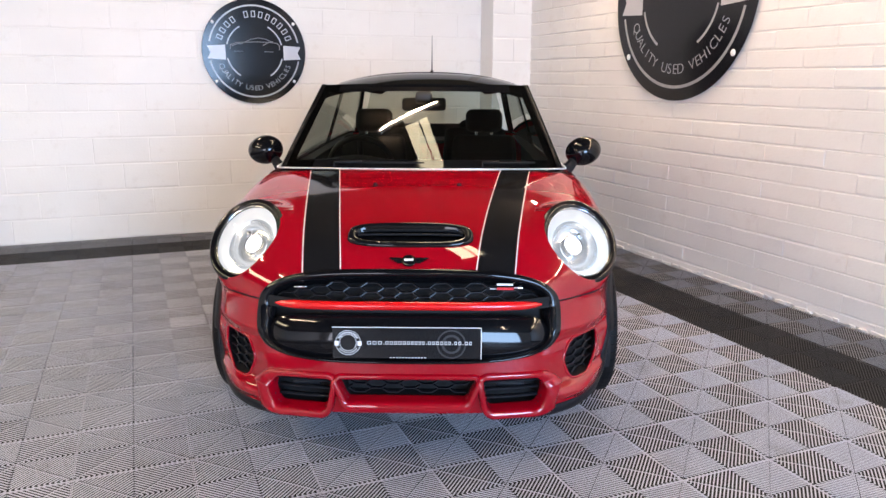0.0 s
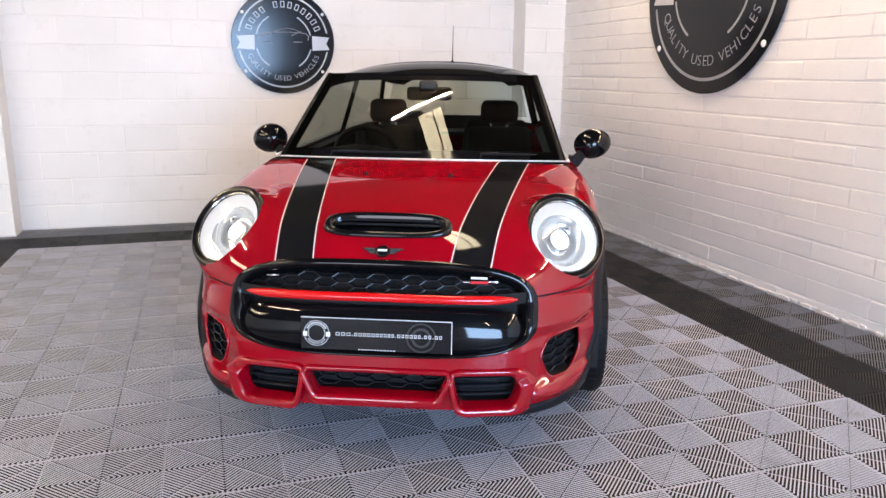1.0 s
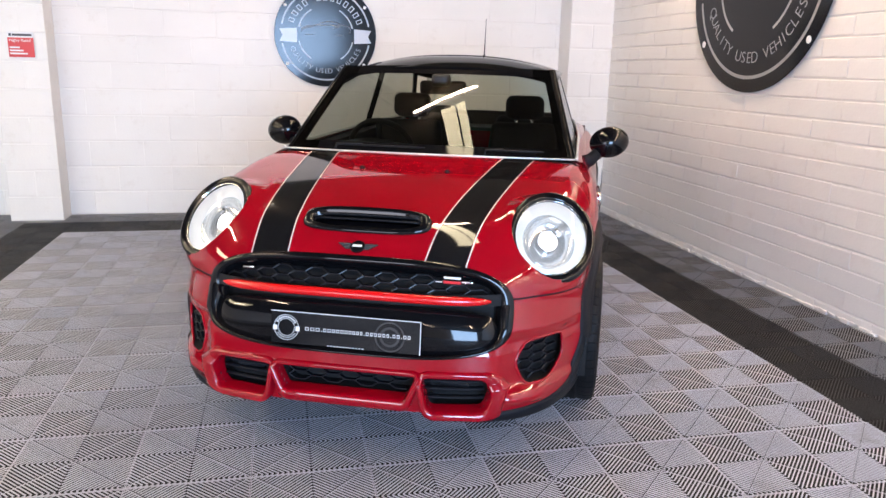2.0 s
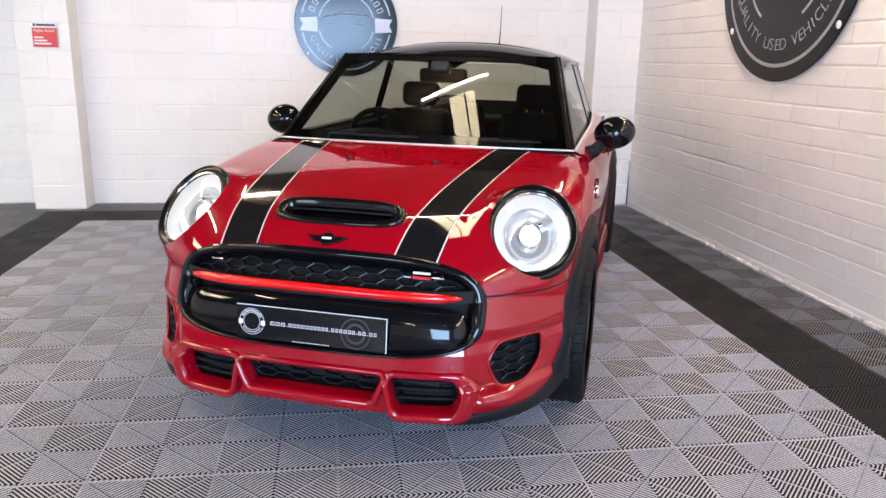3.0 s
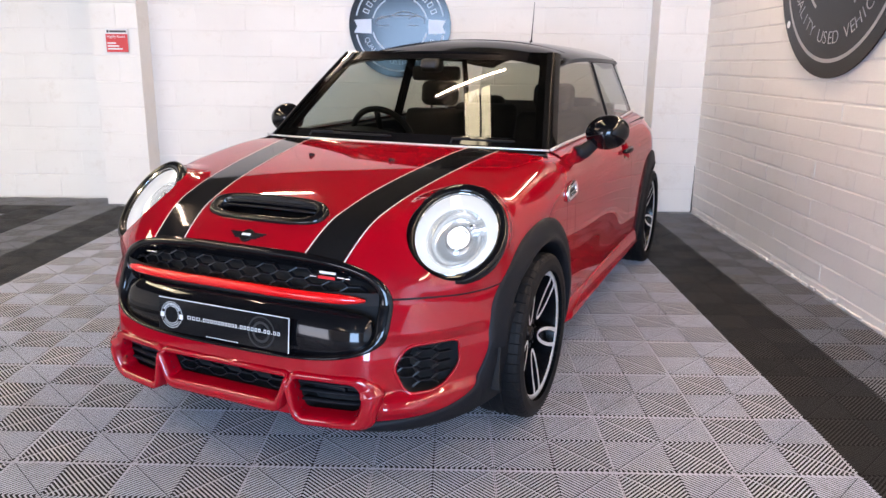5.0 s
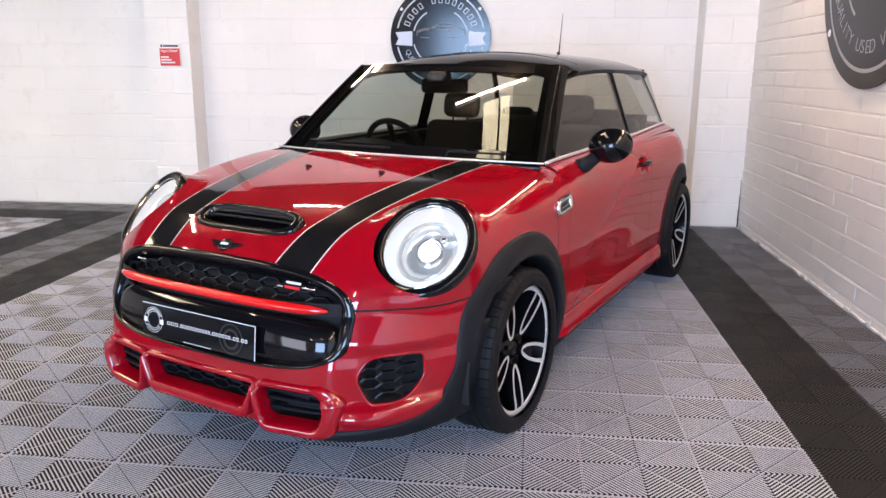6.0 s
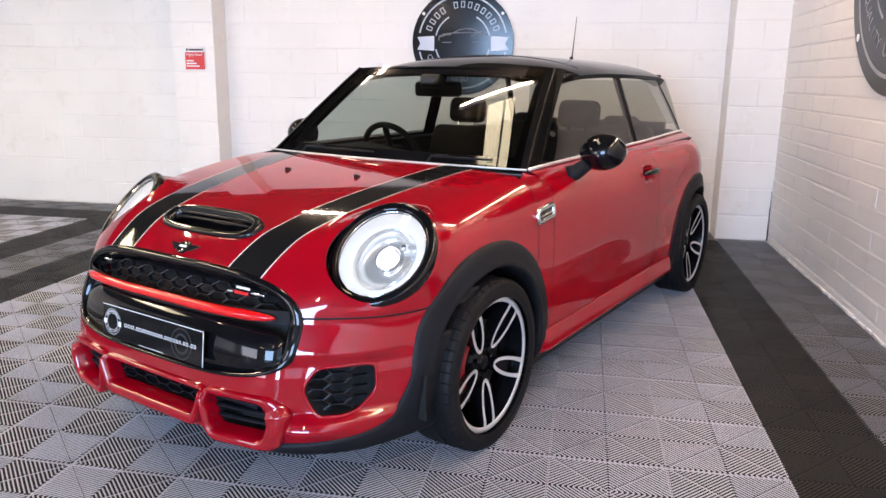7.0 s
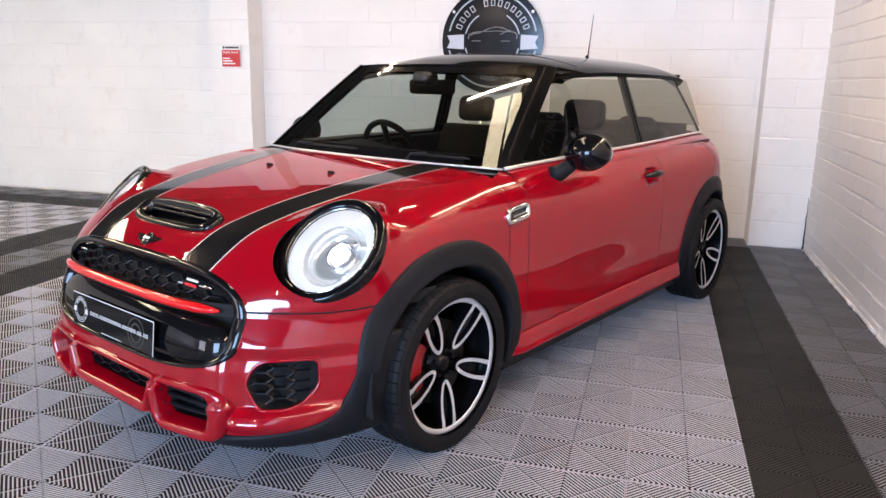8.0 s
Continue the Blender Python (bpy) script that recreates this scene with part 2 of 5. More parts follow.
# ---- the car: local x across, y backwards from the front axle, z up ----
M_RED = material("red_car_paint", (0.32, 0.0008, 0.009), 0.5, vary=0.03, scale=3, coat=1.0, spec=0.0)
M_RED.node_tree.nodes["Principled BSDF"].inputs["Coat IOR"].default_value = 1.65
M_GLOSS = material("gloss_black", (0.004, 0.004, 0.005), 0.06, vary=0.1, scale=6, spec=0.36)
M_ROOFBLACK = material("dark_roof_paint", (0.006, 0.006, 0.006), 0.05, vary=0.1, scale=6, spec=0.15)
M_ROOFBLACK.node_tree.nodes["Principled BSDF"].inputs["IOR"].default_value = 1.15
M_STRIPE = material("black_vinyl", (0.008, 0.008, 0.009), 0.06, vary=0.1, scale=6)
M_PIN = material("white_vinyl", (0.75, 0.73, 0.70), 0.3)
M_PLASTIC = material("black_textured_plastic", (0.007, 0.008, 0.011), 0.55, vary=0.15, scale=9, bump=0.15, bump_scale=500, spec=0.22)
M_MESH = material("satin_black_grille", (0.006, 0.007, 0.010), 0.33, vary=0.1, scale=9, spec=0.28)
M_DARK = material("black_cavity", (0.004, 0.004, 0.005), 0.8)
M_CHROME = material("chrome", (0.75, 0.75, 0.76), 0.08, metal=1.0)
M_MACHINED = material("machined_alloy", (0.78, 0.78, 0.79), 0.34, metal=0.55, vary=0.05, scale=20)
M_TRIM = material("brushed_bright_trim", (0.80, 0.80, 0.81), 0.30, metal=0.5, vary=0.04, scale=20)
M_RUBBER = material("tyre_rubber", (0.006, 0.006, 0.007), 0.62, vary=0.2, scale=14, bump=0.1, bump_scale=200, spec=0.2)
M_RIMBLACK = material("gloss_black_wheel", (0.004, 0.004, 0.005), 0.2, spec=0.2)
M_CALIPER = material("red_caliper", (0.28, 0.006, 0.012), 0.35)
M_DISC = material("brake_disc", (0.07, 0.068, 0.066), 0.4, metal=1.0)
M_BARRED = material("bright_red_bar", (0.75, 0.006, 0.008), 0.22, coat=0.6)
M_GLASS = pane_glass("windscreen_glass", (0.64, 0.70, 0.67))
M_GLASS_SIDE = pane_glass("side_glass", (0.64, 0.68, 0.65))
M_LENS = pane_glass("lamp_lens", (0.96, 0.97, 0.98))
M_LAMP_BOWL = glow("lamp_bowl", (0.84, 0.95, 1.0), 0.22)
M_LAMP_BOWL.node_tree.nodes["Principled BSDF"].inputs["Metallic"].default_value = 0.85
M_LAMP_BOWL.node_tree.nodes["Principled BSDF"].inputs["Roughness"].default_value = 0.18
M_LAMP_RING = glow("lamp_ring", (0.91, 0.97, 1.0), 0.55)
M_LAMP_CORE = glow("lamp_core", (0.95, 0.98, 1.0), 2.0)
M_SEAT = material("black_seat_cloth", (0.0045, 0.0045, 0.005), 0.9, vary=0.2, scale=20)
M_DASH = material("black_dashboard", (0.010, 0.010, 0.011), 0.6, vary=0.1, scale=20, bump=0.1, bump_scale=400)
M_GHOST = material("dark_grey_print", (0.022, 0.022, 0.024), 0.3)
M_PLATE = material("black_acrylic_plate", (0.007, 0.007, 0.008), 0.1)

car = new("car")
car.matrix_world = pose(1.0, 3.0, 0, 0, 0, -23)
tagged(car, "red three-door hatchback with black roof and bonnet stripes, headlamps lit", "car")


def knots(pairs):
    """A smooth curve through a few (position, value) pairs, monotone between them."""
    xs, ys = np.array([p[0] for p in pairs], float), np.array([p[1] for p in pairs], float)
    d = np.diff(ys) / np.diff(xs)
    m = np.concatenate([[d[0]], np.where(d[1:] * d[:-1] > 0, 2 * d[1:] * d[:-1] / (d[1:] + d[:-1] + 1e-12), 0), [d[-1]]])

    def f(x):
        x = np.clip(np.asarray(x, float), xs[0], xs[-1])
        k = np.clip(np.searchsorted(xs, x) - 1, 0, len(xs) - 2)
        h = xs[k + 1] - xs[k]
        t = (x - xs[k]) / h
        return ys[k] * (1 + 2 * t) * (1 - t) ** 2 + m[k] * h * t * (1 - t) ** 2 + ys[k + 1] * t * t * (3 - 2 * t) + m[k + 1] * h * t * t * (t - 1)
    return f


def smax(a, b, r):
    h = np.maximum(r - np.abs(a - b), 0) / r
    return np.maximum(a, b) + h * h * r / 4


nose = knots([(0.18, -0.775), (0.30, -0.785), (0.42, -0.775), (0.55, -0.755), (0.66, -0.725), (0.75, -0.67), (0.95, -0.56)])
waist = knots([(0.15, 0.775), (0.28, 0.81), (0.42, 0.822), (0.60, 0.824), (0.75, 0.820), (0.90, 0.808), (1.00, 0.79)])
crown = knots([(-0.80, 0.70), (-0.70, 0.742), (-0.62, 0.766), (-0.50, 0.808), (-0.30, 0.862), (0.03, 0.920), (0.33, 0.957), (0.6, 0.968), (1.77, 0.99), (2.67, 1.005), (3.1, 0.98)])
LAMP_O, LAMP_A, LAMP_B = Vector((0.643, -0.385, 0.752)), 0.147, 0.177
LAMP_N = Vector((0.27, -0.68, 0.68)).normalized()
_u = Vector((0, 0, 1)).cross(LAMP_N).normalized()
_v = LAMP_N.cross(_u)
LAMP_U, LAMP_V = _u * math.cos(0.40) - _v * math.sin(0.40), _v * math.cos(0.40) + _u * math.sin(0.40)
tail = knots([(0.2, 3.04), (0.45, 3.08), (0.8, 3.06), (1.0, 3.02)])


def soft_step(t):
    t = np.clip(t, 0, 1)
    return t * t * (3 - 2 * t)


def body(x, y, z):
    """Signed field of the lower body: below zero inside."""
    ax = np.abs(x)
    w = waist(z) - 0.012 * np.exp(-((y - 1.2) / 0.45) ** 2) * np.exp(-((z - 0.45) / 0.12) ** 2)
    front = np.maximum(0.2 - y, 0) / (0.2 - nose(z))
    back = np.maximum(y - 2.35, 0) / (tail(z) - 2.35)
    k = 3 + 0.6 * np.clip((0.58 - z) / 0.16, 0, 1)
    plan = ((ax / w) ** k + front ** k + back ** k) ** (1 / k) - 1
    top = z - (crown(y) - 0.020 * (ax / 0.7) ** 2.2)
    shell = smax(plan * 0.8, top * 0.92, 0.13 + 0.05 * (1 / (1 + np.exp(-(y - 0.55) / 0.08))))
    # a low pod round each headlamp
    px, py, pz = ax - LAMP_O.x, y - LAMP_O.y, z - LAMP_O.z
    n, u, v = (px * d.x + py * d.y + pz * d.z for d in (LAMP_N, LAMP_U, LAMP_V))
    pod = smax(n - 0.004, (np.sqrt((u / LAMP_A) ** 2 + (v / LAMP_B) ** 2) - 1.06) * LAMP_A, 0.03)
    skin_f = -smax(-shell, -pod, 0.07)
    # shallow pocket round the side intakes with a lip below, and the cups behind the door handles
    ahead = soft_step((-0.36 - y) / 0.14)
    skin_f = skin_f + 0.020 * ahead * soft_step((ax - 0.50) / 0.07) * soft_step((0.80 - ax) / 0.05) * soft_step((z - 0.285) / 0.03) * soft_step((0.50 - z) / 0.05)
    skin_f = skin_f - 0.014 * ahead * soft_step((ax - 0.50) / 0.06) * soft_step((0.72 - ax) / 0.10) * np.exp(-((z - 0.262) / 0.024) ** 2)
    cup = np.exp(-(((y - 1.625) / 0.062) ** 4 + ((z - 0.828) / 0.034) ** 4)) * (ax > 0.5)
    return skin_f + 0.022 * cup


screen_foot, screen_rise = 0.335, 1.33
roof_line = knots([(0.5, 1.26), (0.84, 1.346), (1.0, 1.382), (1.2, 1.407), (1.6, 1.419), (2.4, 1.412), (2.85, 1.36)])


def screen_y(x, z):
    return screen_foot + (z - 0.95) * screen_rise + 0.26 * x * x - 0.25 * np.maximum((z - 0.95) * (1.345 - z), 0)


def side_x(y, z):
    return 0.70 - 0.34 * (z - 0.94) - 0.055 * (np.maximum(y - 1.2, 0) / 1.47) ** 2


def cabin(x, y, z):
    ax = np.abs(x)
    s = (screen_y(x, z) - y) * 0.6
    b = (y - (3.02 - 0.42 * (z - 0.95))) * 0.9
    d = (ax - side_x(y, z)) * 0.94
    r = z - (roof_line(y) - 0.08 * (ax / 0.55) ** 2.4)
    return smax(smax(smax(s, d, 0.05), r, 0.05), b, 0.15)


def cast(field, start, way, far, steps=46):
    """First crossings of a field's zero along rays, found from outside inwards. start, way: arrays (n, 3)."""
    start, way = np.asarray(start, float), np.asarray(way, float)
    n = len(start)
    lo, hi, done = np.zeros(n), np.full(n, np.nan), np.zeros(n, bool)
    ts = np.linspace(0, far, steps)
    for a, b in zip(ts, ts[1:]):
        p = start + way * b
        inside = (field(p[:, 0], p[:, 1], p[:, 2]) < 0) & ~done
        lo[inside], hi[inside] = a, b
        done |= inside
    hi = np.where(done, hi, far)
    lo = np.where(done, lo, far)
    for _ in range(26):
        mid = (lo + hi) / 2
        p = start + way * mid[:, None]
        ins = field(p[:, 0], p[:, 1], p[:, 2]) < 0
        hi, lo = np.where(ins, mid, hi), np.where(ins, lo, mid)
    out = start + way * ((lo + hi) / 2)[:, None]
    return out, done


def normal_at(field, p):
    e = 1e-4
    q = np.asarray(p, float) + np.concatenate([np.eye(3), -np.eye(3)]) * e
    f = field(q[:, 0], q[:, 1], q[:, 2])
    return Vector(f[:3] - f[3:]).normalized()


def relief(start, way, far, us, vs):
    """A look-up of how far rays of a regular grid go before they meet the body."""
    grid_u, grid_v = np.meshgrid(us, vs, indexing="ij")
    st = start(grid_u.ravel(), grid_v.ravel())
    p, ok = cast(body, st, np.tile(way, (len(st), 1)), far, 60)
    axis = int(np.argmax(np.abs(way)))
    table = p[:, axis].reshape(grid_u.shape)

    def find(u, v):
        i = min(max((u - us[0]) / (us[1] - us[0]), 0), len(us) - 1.001)
        j = min(max((v - vs[0]) / (vs[1] - vs[0]), 0), len(vs) - 1.001)
        a, b = int(i), int(j)
        i, j = i - a, j - b
        return float(table[a, b] * (1 - i) * (1 - j) + table[a + 1, b] * i * (1 - j) + table[a, b + 1] * (1 - i) * j + table[a + 1, b + 1] * i * j)
    return find


_one = np.ones
front_map = relief(lambda u, v: np.stack([u, -1.3 * _one(len(u)), v], 1), (0.0, 1.0, 0.0), 2.0, np.linspace(0, 0.80, 261), np.linspace(0.15, 0.92, 251))
top_map = relief(lambda u, v: np.stack([u, v, 1.6 * _one(len(u))], 1), (0.0, 0.0, -1.0), 1.4, np.linspace(0, 0.74, 241), np.linspace(-0.74, 0.45, 301))
side_map = relief(lambda u, v: np.stack([1.3 * _one(len(u)), u, v], 1), (-1.0, 0.0, 0.0), 1.3, np.linspace(-0.70, 3.0, 601), np.linspace(0.15, 0.95, 201))


def lifted(p, off, s=1):
    q = Vector(p) + normal_at(body, p) * off if off else Vector(p)
    return Vector((q.x * s, q.y, q.z))


def on_front(x, z, off=0.0):
    """The point of the nose at (x, z), lifted off the skin by off."""
    return lifted((abs(x), front_map(abs(x), z), z), off, -1 if x < 0 else 1)


def on_top(x, y, off=0.0):
    return lifted((abs(x), y, top_map(abs(x), y)), off, -1 if x < 0 else 1)


def on_side(y, z, off=0.0, s=1):
    return lifted((side_map(y, z), y, z), off, s)


def skin(field, start, way, far, rows, cols, keep, snap=None):
    """A bmesh sheet of cast points (a grid of rows x cols), without the faces whose middle fails keep(x, y, z)."""
    pts, ok = cast(field, start, way, far)
    bm = bmesh.new()
    vs = [bm.verts.new(p) for p in pts]
    for r in range(rows - 1):
        for c in range(cols - 1):
            ids = (r * cols + c, r * cols + c + 1, (r + 1) * cols + c + 1, (r + 1) * cols + c)
            if not all(ok[i] for i in ids):
                continue
            m = pts[list(ids)].mean(0)
            if keep(*m):
                try:
                    bm.faces.new([vs[i] for i in ids])
                except ValueError:
                    pass
    bmesh.ops.remove_doubles(bm, verts=bm.verts, dist=1e-5)
    bmesh.ops.delete(bm, geom=[v for v in bm.verts if not v.link_faces], context="VERTS")
    bmesh.ops.recalc_face_normals(bm, faces=bm.faces)
    if snap:
        for v in bm.verts:
            if v.is_boundary:
                v.co = snap(v.co)
    return bm


def thicken(ob, t=0.004):
    m = ob.modifiers.new("thickness", "SOLIDIFY")
    m.thickness, m.offset = t, -1
    # rims of red panels are coloured dark, as the shaded walls of the gaps
    if ob.data.materials[0] is M_RED:
        ob.data.materials.append(M_DARK)
        m.material_offset_rim = 1
    e = ob.modifiers.new("sharp edges", "EDGE_SPLIT")
    e.split_angle = radians(40)
    return ob


# outlines on the nose, as |x|, z
def grille_outline(a, grow=0.0):
    """The wide rounded mouth: angle to (x, z)."""
    c, s = math.cos(a), math.sin(a)
    n = 3.3 if s > 0 else 3.4
    hw, hh = 0.547 + grow, (0.177 if s > 0 else 0.133) + grow
    k = (abs(c) ** n + abs(s) ** n) ** (-1 / n)
    return hw * k * c, 0.535 + hh * k * s


def inside_grille(x, z, grow=0.0):
    dx, dz = abs(x) / (0.547 + grow), (z - 0.535) / ((0.177 if z > 0.535 else 0.133) + grow)
    n = 3.3 if dz > 0 else 3.4
    return dx ** n + abs(dz) ** n < 1


def rounded(cx, cz, corners, r, steps=5):
    """A closed outline with rounded corners through a few corner points."""
    out = []
    n = len(corners)
    for k in range(n):
        a, b, c = (Vector(corners[(k + i) % n]) for i in (-1, 0, 1))
        p, q = b + (a - b).normalized() * r, b + (c - b).normalized() * r
        for i in range(steps + 1):
            t = i / steps
            out.append(tuple(p * (1 - t) ** 2 + b * 2 * t * (1 - t) + q * t * t))
    return [(x + cx, z + cz) for x, z in out]


def inside_poly(x, z, poly):
    hit = False
    for (x0, z0), (x1, z1) in zip(poly, poly[1:] + poly[:1]):
        if (z0 > z) != (z1 > z) and x < (x1 - x0) * (z - z0) / (z1 - z0) + x0:
            hit = not hit
    return hit


DUCT = rounded(0, 0, [(0.262, 0.345), (0.470, 0.345), (0.492, 0.30), (0.470, 0.232), (0.285, 0.232)], 0.024)
CENTRE = rounded(0, 0, [(-0.247, 0.346), (0.247, 0.346), (0.212, 0.268), (-0.212, 0.268)], 0.014)
INTAKE = rounded(0, 0, [(0.590, 0.452), (0.708, 0.456), (0.714, 0.372), (0.676, 0.303), (0.592, 0.303), (0.559, 0.385)], 0.026)
lamp_n, lamp_u, lamp_v, lamp_o = LAMP_N, LAMP_U, LAMP_V, LAMP_O
AXLES = (0.0, 2.495)
ARCH = 0.435


def lamp_uv(x, y, z):
    d = Vector((abs(x), y, z)) - lamp_o
    return d.dot(lamp_u) / LAMP_A, d.dot(lamp_v) / LAMP_B


SHUT = 0.596


def keep_bonnet(x, y, z):
    if inside_grille(x, z, -0.004) and y < -0.45:
        return False
    u, v = lamp_uv(x, y, z)
    if u * u + v * v < 1.06 and y < 0.0:
        return False
    if abs(x) < 0.205 and abs((y + 0.515) / 0.055) < 1 and ((x / 0.21) ** 4 + ((y + 0.515) / 0.05) ** 4) < 1:
        return False
    if math.hypot(y, z - 0.31) < ARCH - 0.03:
        return False
    return True


def snap_lamp(p):
    """Draw the edge of the lamp opening on to a clean ellipse."""
    if p.y > 0.0 or p.z < SHUT + 0.01:
        return p
    d = Vector((abs(p.x), p.y, p.z)) - lamp_o
    u, v, n = d.dot(lamp_u), d.dot(lamp_v), d.dot(lamp_n)
    k = math.hypot(u / LAMP_A, v / LAMP_B)
    if not 0.85 < k < 1.22:
        return p
    q = lamp_o + (lamp_u * u + lamp_v * v) * (1.035 / k) + lamp_n * n
    return Vector((math.copysign(q.x, p.x), q.y, q.z))


def keep_bumper(x, y, z):
    if inside_grille(x, z, -0.004) and y < -0.45:
        return False
    ax = abs(x)
    if y < -0.3 and (inside_poly(ax, z, DUCT) or inside_poly(x, z, CENTRE) or inside_poly(ax, z, INTAKE)):
        return False
    if math.hypot(y, z - 0.31) < ARCH - 0.03:
        return False
    return True


# bonnet: rays from a point behind its middle, over all directions ahead and up
_o = np.array([0, 0.335, SHUT + 0.003])
_na, _ne = 260, 120
_az = np.linspace(0, math.pi, _na)
_el = (np.linspace(0, 1, _ne) ** 1.15) * (math.pi / 2)
_dirs = np.array([(math.cos(a) * math.cos(e), -math.sin(a) * math.cos(e), math.sin(e)) for e in _el for a in _az])
_bon = skin(body, _o + _dirs * 1.5, -_dirs, 1.45, _ne, _na, keep_bonnet, snap_lamp)
bonnet = thicken(part("bonnet", _bon, M_RED, car, "red clamshell bonnet", smooth=True))

# front bumper: rays inwards round an upright axis
_th = np.linspace(-1.42, 1.42, 300)
_zz = np.linspace(0.215, SHUT - 0.003, 100)
_st = np.array([(1.6 * math.sin(t), 0.1 - 1.6 * math.cos(t), z) for z in _zz for t in _th])
_wy = np.array([(-math.sin(t), math.cos(t), 0) for z in _zz for t in _th])
bumper = thicken(part("front_bumper", skin(body, _st, _wy, 1.5, len(_zz), len(_th), keep_bumper), M_RED, car, "red front bumper", smooth=True))


def side_panel(name, y0, y1, z0, z1, ny, nz, mat, label="", field=body, extra=None, hide=True):
    """A pair of side panels over a stretch of y and z; returns both."""
    out = []
    for s in (1, -1):
        ys, zs = np.linspace(y0, y1, ny), np.linspace(0, 1, nz)
        top = z1 if callable(z1) else (lambda y: z1)
        low = z0 if callable(z0) else (lambda y: z0)
        st = np.array([(1.3 * s, y, low(y) + (top(y) - low(y)) * k) for k in zs for y in ys])
        wy = np.tile((-s, 0, 0), (len(st), 1)).astype(float)
        keep = lambda x, y, z: all(math.hypot(y - a, z - 0.31) > ARCH - 0.03 for a in AXLES) and (extra is None or extra(y, z))
        out.append(thicken(part(name, skin(field, st, wy, 1.25, nz, ny, keep), mat, car, label, smooth=True)))
    return out


belt = lambda y: float(crown(y)) - 0.026
side_panel("scuttle_panel", 0.338, 0.4685, 0.30, lambda y: 0.925 + 0.02 * (y - 0.33) / 0.13, 12, 50, M_RED, "red panel behind the front wing")
doors = side_panel("door", 0.4715, 1.7525, 0.3155, belt, 170, 110, M_RED, "red front door")
side_panel("rear_quarter", 1.7555, 2.60, 0.30, belt, 70, 70, M_RED, "red rear quarter panel")
for _s in (1, -1):
    bm = bmesh.new()
    _rows = []
    for _y in np.linspace(0.395, 2.105, 60):
        f = soft_step(min(_y - 0.385, 2.115 - _y) / 0.07)
        _rows.append([on_side(_y, 0.312, 0.0, s=_s) + Vector((_s * o * f, 0, z - 0.312)) for z, o in ((0.311, -0.012), (0.310, 0.002), (0.304, 0.005), (0.272, 0.014), (0.242, 0.022), (0.232, 0.022), (0.226, 0.017), (0.223, -0.03))])
    sheet(bm, _rows)
    bmesh.ops.recalc_face_normals(bm, faces=bm.faces)
    part("side_sill", bm, M_RED, car, "red side skirt standing proud below the door", smooth=True)
side_panel("lower_skirt", 0.38, 2.12, 0.165, 0.226, 50, 5, M_PLASTIC, "black plastic skirt under the sill")

# dark strips behind the shut lines, put in for the shade inside the gaps
for _s in (1, -1):
    for _y, _z0, _z1 in ((0.336, 0.62, 0.90), (0.470, 0.31, 0.93), (1.754, 0.31, 0.945)):
        bm = bmesh.new()
        sheet(bm, [[on_side(_y + d, z, -0.003, s=_s) for d in (-0.02, 0.02)] for z in np.linspace(_z0, _z1, 24)])
        part("shut_line_shade", bm, M_DARK, car, smooth=True)
bm = bmesh.new()
_rows = []
for _t in np.linspace(-1.35, 1.35, 90):
    d = np.array([math.sin(_t), -math.cos(_t), 0])
    p, _ = cast(body, [d * 1.6 + (0, 0.1, SHUT)], [-d], 1.5)
    _q = Vector(p[0]) - Vector(d) * 0.0045
    _rows.append([_q + Vector((0, 0, -0.02)), _q + Vector((0, 0, 0.02))])
sheet(bm, _rows)
part("shut_line_shade", bm, M_DARK, car, smooth=True)

# tail, closed with one panel
_th = np.linspace(-1.2, 1.2, 90)
_zz = np.linspace(0.22, 0.985, 50)
_st = np.array([(1.8 * math.sin(t), 2.3 + 1.8 * math.cos(t), z) for z in _zz for t in _th])
_wy = np.array([(-math.sin(t), -math.cos(t), 0) for z in _zz for t in _th])
part("tail_panel", skin(body, _st, _wy, 1.75, len(_zz), len(_th), lambda x, y, z: y > 2.602 and math.hypot(y - 2.495, z - 0.31) > ARCH - 0.03), M_RED, car, "red tail of the car", smooth=True)
# upper tailgate between the tail and the rear window
bm = bmesh.new()
_rows = []
for _u in np.linspace(-1, 1, 40):
    _t = 1.15 * _u
    d = np.array([math.sin(_t), math.cos(_t), 0])
    p, _ = cast(body, [d * 1.8 + (0, 2.3, 0.955)], [-d], 1.75)
    a, b = Vector(p[0]) + Vector(d) * 0.001, Vector((0.52 * _u, 2.93 - 0.12 * _u * _u, 0.990))
    _rows.append([a.lerp(b, k) + Vector((0.3 * d[0], 0.3 * d[1], 0.6)) * 0.012 * math.sin(math.pi * k) for k in np.linspace(0, 1, 8)])
sheet(bm, _rows)
bmesh.ops.recalc_face_normals(bm, faces=bm.faces)
part("tailgate", bm, M_RED, car, "red upper edge of the tailgate", smooth=True)
# shelf of the shoulders under the windows and the dark floor inside
bm = bmesh.new()
sheet(bm, [[Vector((s, y, float(crown(y)) - 0.045)) for s in np.linspace(0.62, 0.735, 4)] for y in np.linspace(0.45, 2.6, 40)])
sheet(bm, [[Vector((-s, y, float(crown(y)) - 0.045)) for s in np.linspace(0.62, 0.735, 4)] for y in np.linspace(0.45, 2.6, 40)])
thicken(part("window_shelf", bm, M_DASH, car), 0.01)
part("underbody", boxed(-0.60, 0.60, -0.52, 2.8, 0.18, 0.26, bevel=0.03), M_DARK, car)
part("engine_bulkhead", boxed(-0.60, 0.60, -0.50, 0.40, 0.27, 0.60, bevel=0.03), M_DARK, car)


